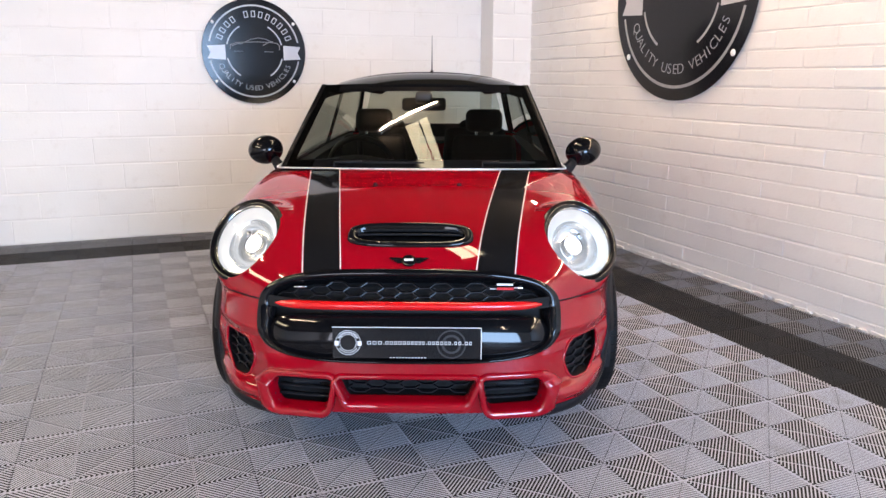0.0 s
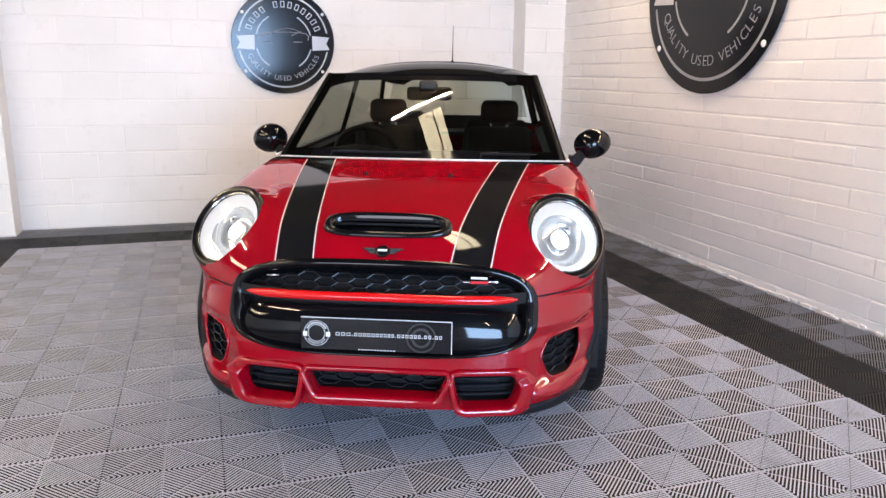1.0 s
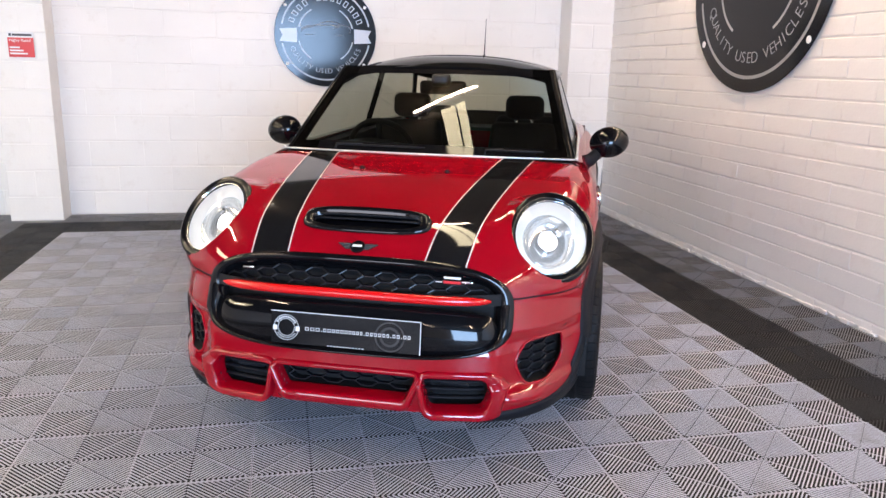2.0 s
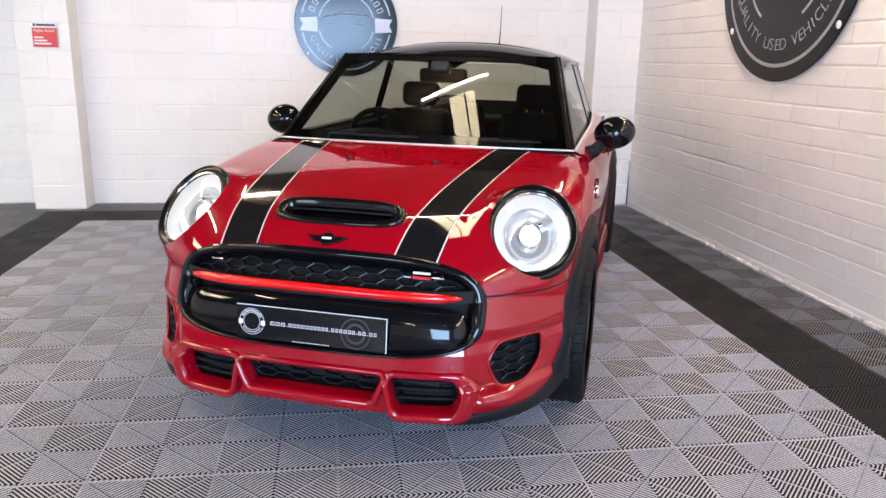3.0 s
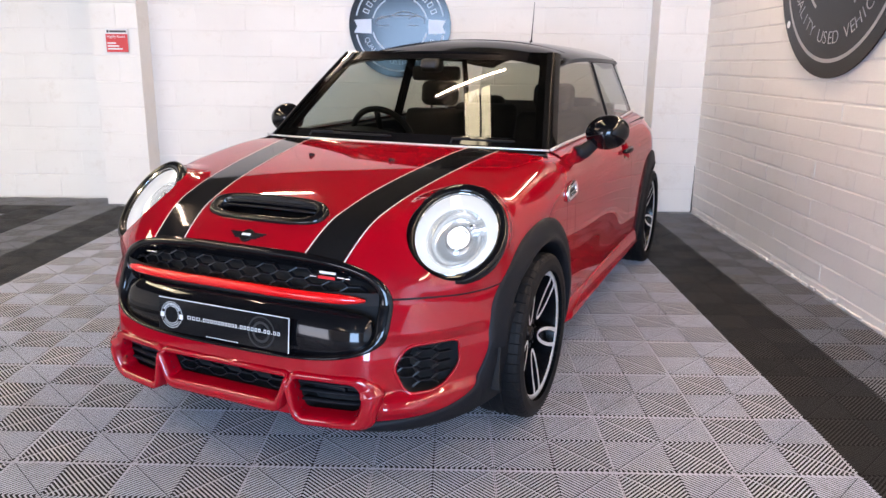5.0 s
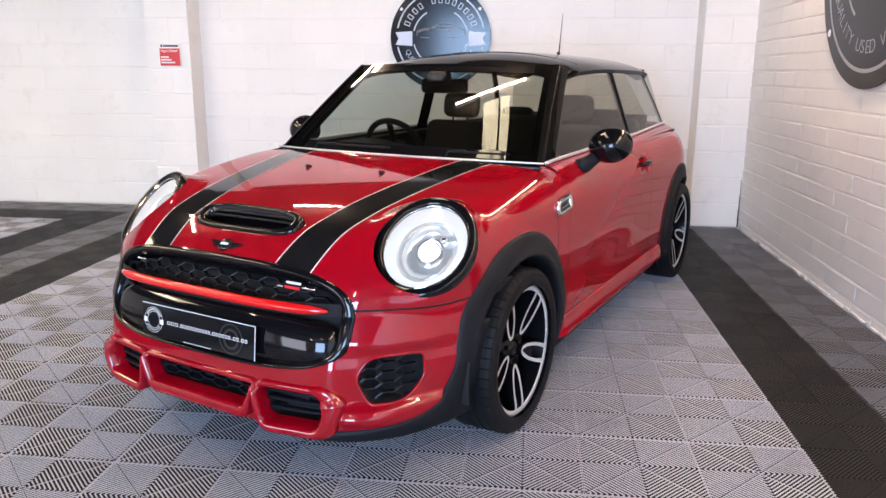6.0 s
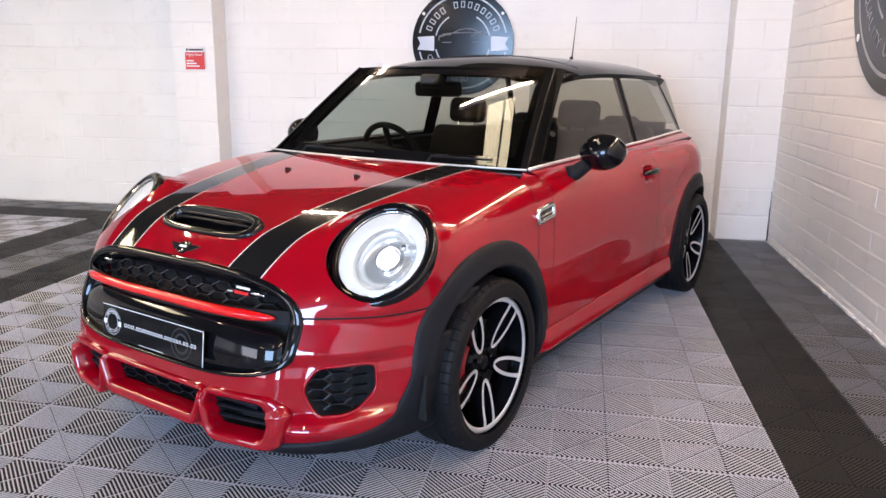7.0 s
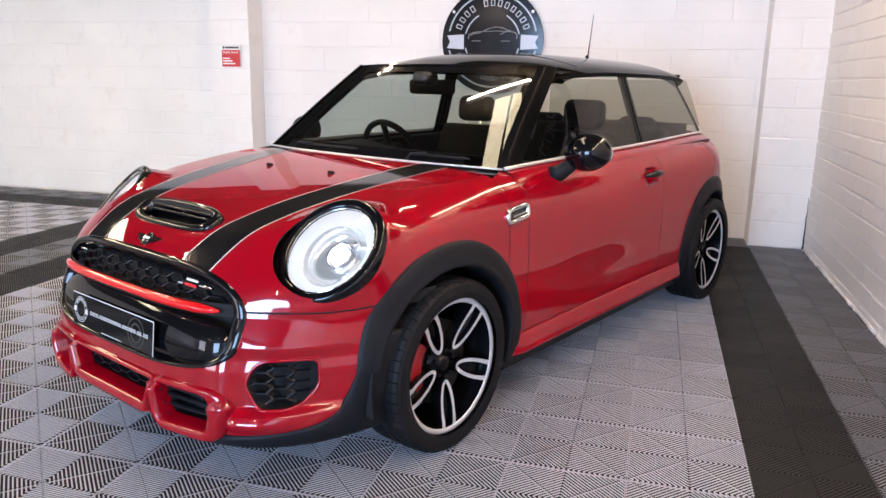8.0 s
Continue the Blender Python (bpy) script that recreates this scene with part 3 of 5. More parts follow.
# ---- wheel arches ----
def arch(axle, s):
    """Black plastic arch: a band round the wheel opening, wider towards its feet."""
    rows = []
    a0, a1 = (12 if axle == 0.0 else -16), 194
    for k in range(61):
        a = radians(a0 + (a1 - a0) * k / 60)
        fy, fz = -math.cos(a), math.sin(a)       # from the front foot over the top to the rear foot
        flare = 0.0
        if axle == 0.0 and a < radians(35):
            flare = -0.020 * ((radians(35) - a) / radians(23)) ** 1.2
        row = []
        for r, o in ((0.350, -0.060), (0.352, 0.010), (0.356, 0.020), (0.366, 0.024), (0.374, 0.018), (0.392 + flare * 0.4, 0.019), (0.430 + flare, 0.012), (0.441 + flare, 0.005), (0.444 + flare, -0.012)):
            y, z = axle + fy * r, max(0.175, 0.31 + fz * r)
            p = on_side(y, max(z, 0.2), o, s=s) if abs(y) < 3 else None
            q = Vector((p.x, y, z))
            if r < 0.351 and o < 0:
                q.x = s * (abs(q.x) - 0.02)
            row.append(q)
        rows.append(row)
    bm = bmesh.new()
    sheet(bm, rows)
    bmesh.ops.recalc_face_normals(bm, faces=bm.faces)
    ob = part("wheel_arch", bm, M_PLASTIC, car, "black plastic wheel arch trim", smooth=True)
    # dark liner of the well
    bm = bmesh.new()
    sheet(bm, [[Vector((s * x, axle - math.cos(t) * 0.372, 0.31 + math.sin(t) * 0.372)) for x in (0.80, 0.70, 0.55)] for t in np.linspace(radians(-12), radians(192), 30)])
    thicken(part("arch_liner", bm, M_DARK, car, "black wheel well liner", smooth=True), 0.006)
    return ob


for _ax in AXLES:
    for _s in (1, -1):
        arch(_ax, _s)

# black chin from the ducts to the front arch feet
chin_edge = knots([(-0.74, 0.215), (-0.62, 0.230), (-0.54, 0.244), (-0.47, 0.275), (-0.43, 0.34), (-0.40, 0.42), (-0.37, 0.50)])
for _s in (1, -1):
    bm = bmesh.new()
    _rows = []
    for _t in np.linspace(0.49, 1.19, 50):
        d = np.array([math.sin(_t), -math.cos(_t), 0])
        p, _ = cast(body, [d * 1.6 + (0, 0.1, 0.30)], [-d], 1.5)
        edge = float(chin_edge(p[0][1]))
        row = []
        for z, o in ((edge + 0.004, -0.004), (edge + 0.002, 0.005), (edge - 0.01, 0.009), ((edge + 0.19) / 2, 0.009), (0.190, 0.004), (0.178, -0.008), (0.176, -0.07)):
            p, _ = cast(body, [d * 1.6 + (0, 0.1, max(z, 0.2))], [-d], 1.5)
            q = Vector(p[0]) + normal_at(body, p[0]) * o
            row.append(Vector((q.x * _s, q.y, z)))
        _rows.append(row)
    sheet(bm, _rows)
    bmesh.ops.recalc_face_normals(bm, faces=bm.faces)
    part("chin_corner", bm, M_PLASTIC, bumper, "black plastic lower corner of the bumper", smooth=True)


# ---- wheels ----
def loop_spoke():
    """Centre line of one U-shaped spoke along +y of the wheel's face: out along one arm, round near the hub and back."""
    half = lambda r: 0.0315 - 0.0025 * max(0, (r - 0.175) / 0.061) if r > 0.175 else 0.0315 * max(0.0, 1 - ((0.175 - r) / 0.110) ** 2) ** 0.52
    arm = [(0.175 + 0.061 * (1 - k / 4)) for k in range(5)]
    arm += [0.175 - 0.110 * math.sin(math.pi / 2 * k / 12) for k in range(1, 12)]
    return [(r, -half(r)) for r in arm] + [(0.065, 0.0)] + [(r, half(r)) for r in arm[::-1]]


def wheel(axle, s):
    hub = new("wheel")
    hub.parent = car
    hub.matrix_basis = pose(s * 0.745, axle, 0.31) @ pose(0, 0, 0, 0, 0, 0 if s > 0 else 180)
    hub["label"] = "black alloy wheel with silver looped spokes and low tyre"
    # tyre: outward is local +x; the tread grooves are sunk into the turned surface
    bm = bmesh.new()
    prof = [(0.244, -0.098), (0.266, -0.104), (0.292, -0.100), (0.303, -0.092), (0.3085, -0.080), (0.3105, -0.062), (0.3112, -0.034), (0.3112, -0.030), (0.3115, -0.024), (0.3115, -0.002)]
    prof = prof + [(r, -h) for r, h in prof[::-1]]
    n = 216
    rings = []
    for r, h in prof:
        row = []
        for k in range(n):
            a = 2 * math.pi * (k // 4 + (0.0, 0.055, 0.11, 0.55)[k % 4]) / (n // 4)
            rr = r
            if r > 0.30:
                slot = k % 4 == 1
                if abs(h) in (0.034, 0.030) or abs(h) == 0.002 or (slot and abs(h) > 0.034):
                    rr -= 0.005
            row.append(bm.verts.new((h, rr * math.cos(a), rr * math.sin(a))))
        rings.append(row)
    for p, q in zip(rings, rings[1:]):
        for k in range(n):
            bm.faces.new((p[k], p[(k + 1) % n], q[(k + 1) % n], q[k]))
    bmesh.ops.recalc_face_normals(bm, faces=bm.faces)
    part("tyre", bm, M_RUBBER, hub, "black low-profile tyre")
    # machined rim lip and black barrel
    bm = bmesh.new()
    lathe(bm, [(0.225, 0.080), (0.227, 0.083), (0.241, 0.085), (0.246, 0.081), (0.248, 0.070)], 72, "X")
    bmesh.ops.recalc_face_normals(bm, faces=bm.faces)
    part("rim_lip", bm, M_MACHINED, hub, "machined silver rim edge", smooth=True)
    bm = bmesh.new()
    lathe(bm, [(0.2275, 0.080), (0.219, 0.03), (0.212, -0.09)], 48, "X")
    part("barrel", bm, M_RIMBLACK, hub, smooth=True)
    for k in range(5):
        a = 2 * math.pi * k / 5 + 0.89
        pts = loop_spoke()
        along, across = Vector((0, math.cos(a), math.sin(a))), Vector((0, -math.sin(a), math.cos(a)))
        bm = bmesh.new()
        rows = []
        for i, (r, q) in enumerate(pts):
            pr, pq = pts[max(0, i - 1)]
            nr, nq = pts[min(len(pts) - 1, i + 1)]
            t = Vector((nr - pr, nq - pq)).normalized()
            p, n = along * r + across * q, along * -t.y + across * t.x
            w = 0.0066 + 0.0030 * max(0, (r - 0.17) / 0.066)
            h = 0.081 - 0.026 * max(0, (0.21 - r) / 0.14)
            rows.append([p + n * w + Vector((h - 0.02, 0, 0)), p + n * w + Vector((h, 0, 0)), p - n * w + Vector((h, 0, 0)), p - n * w + Vector((h - 0.02, 0, 0))])
        sheet(bm, rows)
        bmesh.ops.recalc_face_normals(bm, faces=bm.faces)
        bm.faces.ensure_lookup_table()
        for f in bm.faces:
            f.material_index = 0 if abs(f.normal.x) > 0.75 else 1
        part("spoke", bm, [M_MACHINED, M_RIMBLACK], hub, "machined silver looped spoke")
        # black body of the spoke inside and below the loop
        bm = bmesh.new()
        rows = []
        for r in np.linspace(0.05, 0.228, 10):
            hw = 0.020 + 0.010 * (r / 0.228) ** 0.8
            h = 0.060 - 0.026 * max(0, (0.20 - r) / 0.14)
            c, sn = Vector((0, math.cos(a), math.sin(a))), Vector((0, -math.sin(a), math.cos(a)))
            rows.append([c * r + sn * q * hw + Vector((h - d, 0, 0)) for q, d in ((-1.0, 0.05), (-1.0, 0.004), (-0.6, 0.012), (0.6, 0.012), (1.0, 0.004), (1.0, 0.05))])
        sheet(bm, rows)
        bmesh.ops.recalc_face_normals(bm, faces=bm.faces)
        part("spoke_web", bm, M_RIMBLACK, hub, "gloss black spoke centre")
    bm = bmesh.new()
    lathe(bm, [(0.0, 0.050), (0.022, 0.050), (0.028, 0.046), (0.030, 0.036), (0.052, 0.034), (0.066, 0.026), (0.072, 0.0)], 40, "X")
    bmesh.ops.remove_doubles(bm, verts=bm.verts, dist=1e-6)
    bmesh.ops.recalc_face_normals(bm, faces=bm.faces)
    part("hub_cap", bm, M_RIMBLACK, hub, smooth=True)
    for k in range(5):
        a = 2 * math.pi * (k + 0.5) / 5 + 0.89
        bm = bmesh.new()
        bmesh.ops.create_cone(bm, cap_ends=True, segments=6, radius1=0.009, radius2=0.008, depth=0.02, matrix=Matrix.Translation((0.037, 0.048 * math.cos(a), 0.048 * math.sin(a))) @ Matrix.Rotation(math.pi / 2, 4, "Y"))
        part("wheel_bolt", bm, M_RIMBLACK, hub)
    bm = bmesh.new()
    lathe(bm, [(0.07, 0.012), (0.152, 0.012), (0.152, -0.012), (0.07, -0.012)], 48, "X")
    part("brake_disc", bm, M_DISC, hub)
    bm = bmesh.new()
    rows = []
    c_a = math.pi * (0.95 if s > 0 else -0.12 if axle == 0 else 0.9)
    for b in np.linspace(c_a - 0.55, c_a + 0.55, 14):
        f = 1 - abs(b - c_a) / 0.55
        ro = 0.165 + 0.018 * min(1, f * 3)
        rows.append([Vector((h, r * math.cos(b), r * math.sin(b))) for h, r in ((0.0, 0.115), (0.034, 0.112), (0.045, 0.128), (0.045, 0.155), (0.034, ro), (0.0, ro))])
    sheet(bm, rows)
    bmesh.ops.recalc_face_normals(bm, faces=bm.faces)
    part("caliper", bm, M_CALIPER, hub, "red brake caliper", smooth=True)
    return hub


for _ax in AXLES:
    for _s in (1, -1):
        wheel(_ax, _s)


# ---- grille ----
grille = new("grille")
grille.parent = car
grille["label"] = "black grille with a red cross bar"


def ring_on_nose(outline, sections, steps):
    """A frame on the nose: sections of (growth, lift) swept along an outline function of the angle."""
    bm = bmesh.new()
    rows = []
    for k in range(steps + 1):
        a = 2 * math.pi * k / steps
        row = []
        for g, o in sections:
            x, z = outline(a, g)
            row.append(on_front(x, z, o))
        rows.append(row)
    sheet(bm, rows)
    bmesh.ops.remove_doubles(bm, verts=bm.verts, dist=1e-5)
    bmesh.ops.recalc_face_normals(bm, faces=bm.faces)
    return bm


def mouth(a, g):
    c = math.cos(a)
    x, z = grille_outline(a, 0)
    if g >= 0:
        return grille_outline(a, g)
    k = abs(c) ** 3
    return x * (1 + g * (0.3 + 0.7 * k) / 0.547), 0.535 + (z - 0.535) * (1 + g * 0.36 / 0.16)


part("grille_frame", ring_on_nose(mouth, [(0.003, -0.012), (0.002, 0.003), (-0.003, 0.006), (-0.016, 0.006), (-0.030, 0.003), (-0.038, -0.006), (-0.040, -0.05)], 120), M_GLOSS, grille, "gloss black grille surround", smooth=True)

# dark backing behind the mouth
bm = bmesh.new()
sheet(bm, [[on_front(x, z, -0.075) for x in np.linspace(-0.54, 0.54, 30)] for z in np.linspace(0.39, 0.73, 10)])
part("backing", bm, M_DARK, grille)


def honeycomb(place, x0, x1, z0, z1, cw, chh, r, keep=lambda x, z: True, depth=0.012):
    """A lattice of stretched hexagons as flat ribs; place(x, z) gives the point on the surface."""
    bm = bmesh.new()

    def rib(p, q):
        if not (keep(*p) and keep(*q)):
            return
        a, b = place(*p), place(*q)
        d = (b - a).normalized()
        up = Vector((0, -1, 0)) - d * Vector((0, -1, 0)).dot(d)
        up = up.normalized()
        side = d.cross(up) * r
        v = [bm.verts.new(w) for w in (a - side * 1.5 - up * depth, a - side + up * 0.002, a + side + up * 0.002, a + side * 1.5 - up * depth, b - side * 1.5 - up * depth, b - side + up * 0.002, b + side + up * 0.002, b + side * 1.5 - up * depth)]
        for f in ((0, 1, 5, 4), (1, 2, 6, 5), (2, 3, 7, 6)):
            bm.faces.new([v[i] for i in f])
    flat, slope = cw * 0.62, cw * 0.38
    rows = int((z1 - z0) / chh) + 2
    for j in range(rows):
        z = z0 + j * chh
        x = x0 - cw * 2 + (cw if j % 2 else 0)
        while x < x1:
            rib((x, z), (x + flat, z))
            rib((x + flat, z), (x + flat + slope, z + chh))
            rib((x + flat, z), (x + flat + slope, z - chh))
            x += cw * 2
    return bm


part("honeycomb", honeycomb(lambda x, z: on_front(x, z, -0.020), -0.52, 0.52, 0.618, 0.722, 0.062, 0.0158, 0.0019, keep=lambda x, z: inside_grille(x, z, -0.02) and z > 0.606), M_MESH, grille, "black honeycomb mesh")
bm = bmesh.new()
_pts = [(x, 0.600 + 0.008 * (1 - (x / 0.47) ** 2) - 0.006) for x in np.linspace(-0.472, 0.472, 40)]
tube(bm, [on_front(x, z, 0.008) for x, z in _pts], [0.004 + 0.0115 * min(1, (1 - abs(x) / 0.472) * 7) ** 0.6 for x, z in _pts], n=12)
part("red_bar", bm, M_BARRED, grille, "bright red cross bar", smooth=True)

# small bright clips behind the mesh
for _s in (1, -1):
    for _z, _w in ((0.668, 0.016), (0.648, 0.022)):
        p = on_front(_s * 0.395, _z, -0.028)
        part("mesh_clip", boxed(p.x - _w, p.x + _w, p.y - 0.006, p.y + 0.006, _z - 0.0045, _z + 0.0045, bevel=0.003), M_CHROME, grille, "small bright clip behind the mesh", smooth=True)

# gloss black lower panel, bowed forward
bm = bmesh.new()


def panel_pt(u, v):
    n = 4.0
    x = 0.512 * u
    c = (1 - abs(u) ** n) ** (1 / n) if abs(u) < 1 else 0
    z = 0.4885 + 0.083 * v * c
    bow = 0.022 * (1 - abs(v) ** 2.5) * min(1, (1 - abs(u)) * 8) ** 0.5
    return on_front(x, z, -0.022 + bow)


sheet(bm, [[panel_pt(u, v) for u in np.linspace(-0.9999, 0.9999, 60)] for v in np.linspace(-1, 1, 16)])
bmesh.ops.recalc_face_normals(bm, faces=bm.faces)
part("lower_panel", bm, M_GLOSS, grille, "gloss black panel behind the plate", smooth=True)
# little winged script badge on the mesh, lettering as plain bars
bm = bmesh.new()
for x0, x1, z0, z1 in ((0.315, 0.372, 0.664, 0.671), (0.29, 0.312, 0.655, 0.657), (0.376, 0.402, 0.655, 0.657)):
    p = on_front((x0 + x1) / 2, (z0 + z1) / 2, 0.0)
    box(bm, x0, x1, p.y - 0.004, p.y, z0, z1)
part("script_badge", bm, M_WHITE_PRINT, grille, "small white script badge")
bm = bmesh.new()
p = on_front(0.343, 0.655, 0.0)
box(bm, 0.315, 0.374, p.y - 0.004, p.y, 0.650, 0.659)
part("script_badge", bm, M_RED_PRINT, grille, "small red script badge")


# ---- number plate with dealer strip: wording as plain bars ----
plate = new("number_plate")
plate.parent = car
plate["label"] = "black show plate with a round white emblem and white bars"
_py = on_front(0, 0.48).y
plate.matrix_basis = pose(0, _py - 0.012, 0.480, 90 - 6, 0, 0)
part("plate_board", boxed(-0.26, 0.26, -0.056, 0.056, 0, 0.004, bevel=0.0015), M_PLATE, plate)
for _b in ((-0.26, 0.26, 0.0535, 0.056), (0.2575, 0.26, -0.056, 0.056)):
    part("plate_edge", boxed(_b[0], _b[1], _b[2], _b[3], 0.0042, 0.0052), M_WHITE_PRINT, plate, "thin white plate edge")


def flat_ring(bm, cx, cy, r0, r1, z, n=48, a0=0.0, a1=360.0):
    row = []
    for k in range(n + 1):
        a = radians(a0 + (a1 - a0) * k / n)
        row.append([Vector((cx + r * math.cos(a), cy + r * math.sin(a), z)) for r in (r0, r1)])
    sheet(bm, row)


bm = bmesh.new()
flat_ring(bm, -0.205, 0, 0.0425, 0.0440, 0.0052)
flat_ring(bm, -0.205, 0, 0.0285, 0.0300, 0.0052)
for _a in np.linspace(30, 150, 13):
    flat_ring(bm, -0.205, 0, 0.033, 0.039, 0.0051, 3, _a - 3, _a + 3)
for _a in np.linspace(215, 325, 17):
    flat_ring(bm, -0.205, 0, 0.034, 0.0375, 0.0051, 3, _a - 2, _a + 2)
box(bm, -0.252, -0.238, -0.011, 0.005, 0.0042, 0.0056)
box(bm, -0.172, -0.158, -0.011, 0.005, 0.0042, 0.0056)
part("plate_emblem", bm, M_WHITE_PRINT, plate, "round white dealer emblem")
bm = bmesh.new()
for _r0, _r1 in ((0.046, 0.051), (0.026, 0.034)):
    flat_ring(bm, 0.155, -0.004, _r0, _r1, 0.00415)
part("ghost_emblem", bm, M_GHOST, plate, "large dark grey emblem behind the wording")
_x = -0.138
for _w in (0.015, 0.015, 0.015, 0.004, 0.011, 0.012, 0.010, 0.012, 0.011, 0.010, 0.009, 0.010, 0.009, 0.008, 0.004, 0.011, 0.009, 0.011, 0.011, 0.010, 0.009, 0.004, 0.010, 0.011, 0.004, 0.011, 0.010):
    bm = bmesh.new()
    if _w > 0.005:
        for _a, _b, _c, _d in ((0, 0.0016, -0.0055, 0.0055), (_w * 0.86 - 0.0016, _w * 0.86, -0.0055, 0.0055), (0.0016, _w * 0.86 - 0.0016, 0.0037, 0.0055), (0.0016, _w * 0.86 - 0.0016, -0.0055, -0.0037)):
            box(bm, _x + _a, _x + _b, _c, _d, 0.0042, 0.0053)
    else:
        box(bm, _x, _x + 0.0028, -0.0055, -0.003, 0.0042, 0.0053)
    part("plate_bar", bm, M_WHITE_PRINT, plate)
    _x += _w + 0.0038
for _x in np.linspace(-0.06, 0.06, 12):
    part("small_bar", boxed(_x, _x + 0.007, -0.0535, -0.051, 0.0042, 0.0052), M_WHITE_PRINT, plate)


# ---- bumper openings ----
def opening(outline, rim_r, lift, name, label, mirror, rim_mat, depth=0.10, squash=1.0):
    """A rounded rim round an opening with a dark box behind it."""
    for s in ((1, -1) if mirror else (1,)):
        bm = bmesh.new()
        tube(bm, [on_front(s * x, z, lift) for x, z in outline], rim_r, n=12, closed=True, squash=squash)
        bmesh.ops.recalc_face_normals(bm, faces=bm.faces)
        rim = part(name, bm, rim_mat, bumper, label, smooth=True)
        bm = bmesh.new()
        a = [on_front(s * x, z, 0.0) for x, z in outline]
        rows = [[p + Vector((0, d, 0)) for p in a + a[:1]] for d in (0.0, depth)]
        sheet(bm, rows)
        bm.faces.new([bm.verts.new(p + Vector((0, depth, 0))) for p in a])
        bmesh.ops.recalc_face_normals(bm, faces=bm.faces)
        part("duct", bm, M_DARK, bumper, "black duct behind the opening", smooth=True)


def bold_frame(outline, grow, name, label, mirror):
    """A raised flat-faced frame round an opening; grow(x, z) is its width by the outward direction."""
    n = len(outline)
    area = sum(outline[k - 1][0] * outline[k][1] - outline[k][0] * outline[k - 1][1] for k in range(n))
    turn = 1 if area > 0 else -1
    for s in ((1, -1) if mirror else (1,)):
        rows = []
        for k in range(n + 1):
            (ax, az), (x, z), (bx, bz) = outline[(k - 2) % n], outline[k % n], outline[(k + 2) % n]
            dx, dz = bx - ax, bz - az
            length = math.hypot(dx, dz) or 1.0
            nx, nz = turn * dz / length, -turn * dx / length
            g = grow(nx, nz)
            k_lift = 0.45 if nz > 0.3 else 1.0
            rows.append([on_front(s * (x + nx * d), z + nz * d, lift * (k_lift if lift > 0 else 1)) for d, lift in ((-0.002, -0.030), (-0.002, 0.014), (0.000, 0.026), (0.004, 0.032), (g * 0.6, 0.035), (g * 0.9, 0.031), (g, 0.020), (g + 0.006, -0.010))])
        bm = bmesh.new()
        sheet(bm, rows)
        bmesh.ops.remove_doubles(bm, verts=bm.verts, dist=1e-5)
        bmesh.ops.recalc_face_normals(bm, faces=bm.faces)
        part(name, bm, M_RED, bumper, label, smooth=True)
        bm = bmesh.new()
        a = [on_front(s * x, z, 0.0) for x, z in outline]
        sheet(bm, [[p + Vector((0, d, 0)) for p in a + a[:1]] for d in (0.0, 0.10)])
        bm.faces.new([bm.verts.new(p + Vector((0, 0.10, 0))) for p in a])
        bmesh.ops.recalc_face_normals(bm, faces=bm.faces)
        part("duct", bm, M_DARK, bumper, "black duct behind the opening", smooth=True)


bold_frame(DUCT, lambda nx, nz: 0.020 + 0.034 * max(0, nx) ** 2 + 0.010 * max(0, -nz) ** 2, "duct_rim", "red frame of the brake duct", True)
bold_frame(CENTRE, lambda nx, nz: 0.016 + 0.024 * max(0, -nz) ** 2, "lower_grille_rim", "red frame of the lower grille", False)
opening(INTAKE, 0.005, 0.000, "intake_rim", "red edge of the side intake", True, M_RED)
part("lower_mesh", honeycomb(lambda x, z: on_front(x, z, -0.03), -0.25, 0.25, 0.268, 0.352, 0.060, 0.0158, 0.0019, keep=lambda x, z: inside_poly(x, z, CENTRE)), M_MESH, bumper, "black honeycomb mesh")
for _s in (1, -1):
    part("intake_mesh", honeycomb(lambda x, z: on_front(_s * x, z, -0.012), 0.54, 0.76, 0.30, 0.48, 0.044, 0.0165, 0.0024, keep=lambda x, z: inside_poly(x, z, INTAKE)), M_MESH, bumper, "black honeycomb mesh")
    for z in (0.262, 0.296, 0.325):
        bm = bmesh.new()
        tube(bm, [on_front(_s * x, z, -0.035) for x in np.linspace(0.27, 0.475, 8)], 0.005, n=6, squash=3)
        part("duct_slat", bm, M_PLASTIC, bumper, "black slat in the duct", smooth=True)
    p = on_front(_s * 0.375, 0.30, -0.045)
    part("sensor", boxed(p.x - 0.05, p.x + 0.05, p.y, p.y + 0.02, 0.284, 0.312, bevel=0.004), M_MESH, bumper, "dark sensor block in the duct")


# ---- bonnet details ----
def strip_on_bonnet(x_of, w, y0, y1, off, name, mat, label):
    for s in (1, -1):
        bm = bmesh.new()
        sheet(bm, [[on_top(s * (x_of(y) + w * q), y, off) for q in (-0.5, -0.25, 0, 0.25, 0.5)] for y in np.linspace(y0, y1, 50)])
        bmesh.ops.recalc_face_normals(bm, faces=bm.faces)
        part(name, bm, mat, bonnet, label, smooth=True)


stripe_x = lambda y: 0.318 + 0.140 * (y + 0.62) / 0.97
strip_on_bonnet(stripe_x, 0.130, -0.665, 0.330, 0.0012, "bonnet_stripe", M_STRIPE, "wide black bonnet stripe")
strip_on_bonnet(lambda y: stripe_x(y) - 0.069, 0.0042, -0.665, 0.330, 0.0014, "pinstripe", M_PIN, "thin white stripe edge")
strip_on_bonnet(lambda y: stripe_x(y) + 0.069, 0.0042, -0.665, 0.330, 0.0014, "pinstripe", M_PIN, "thin white stripe edge")

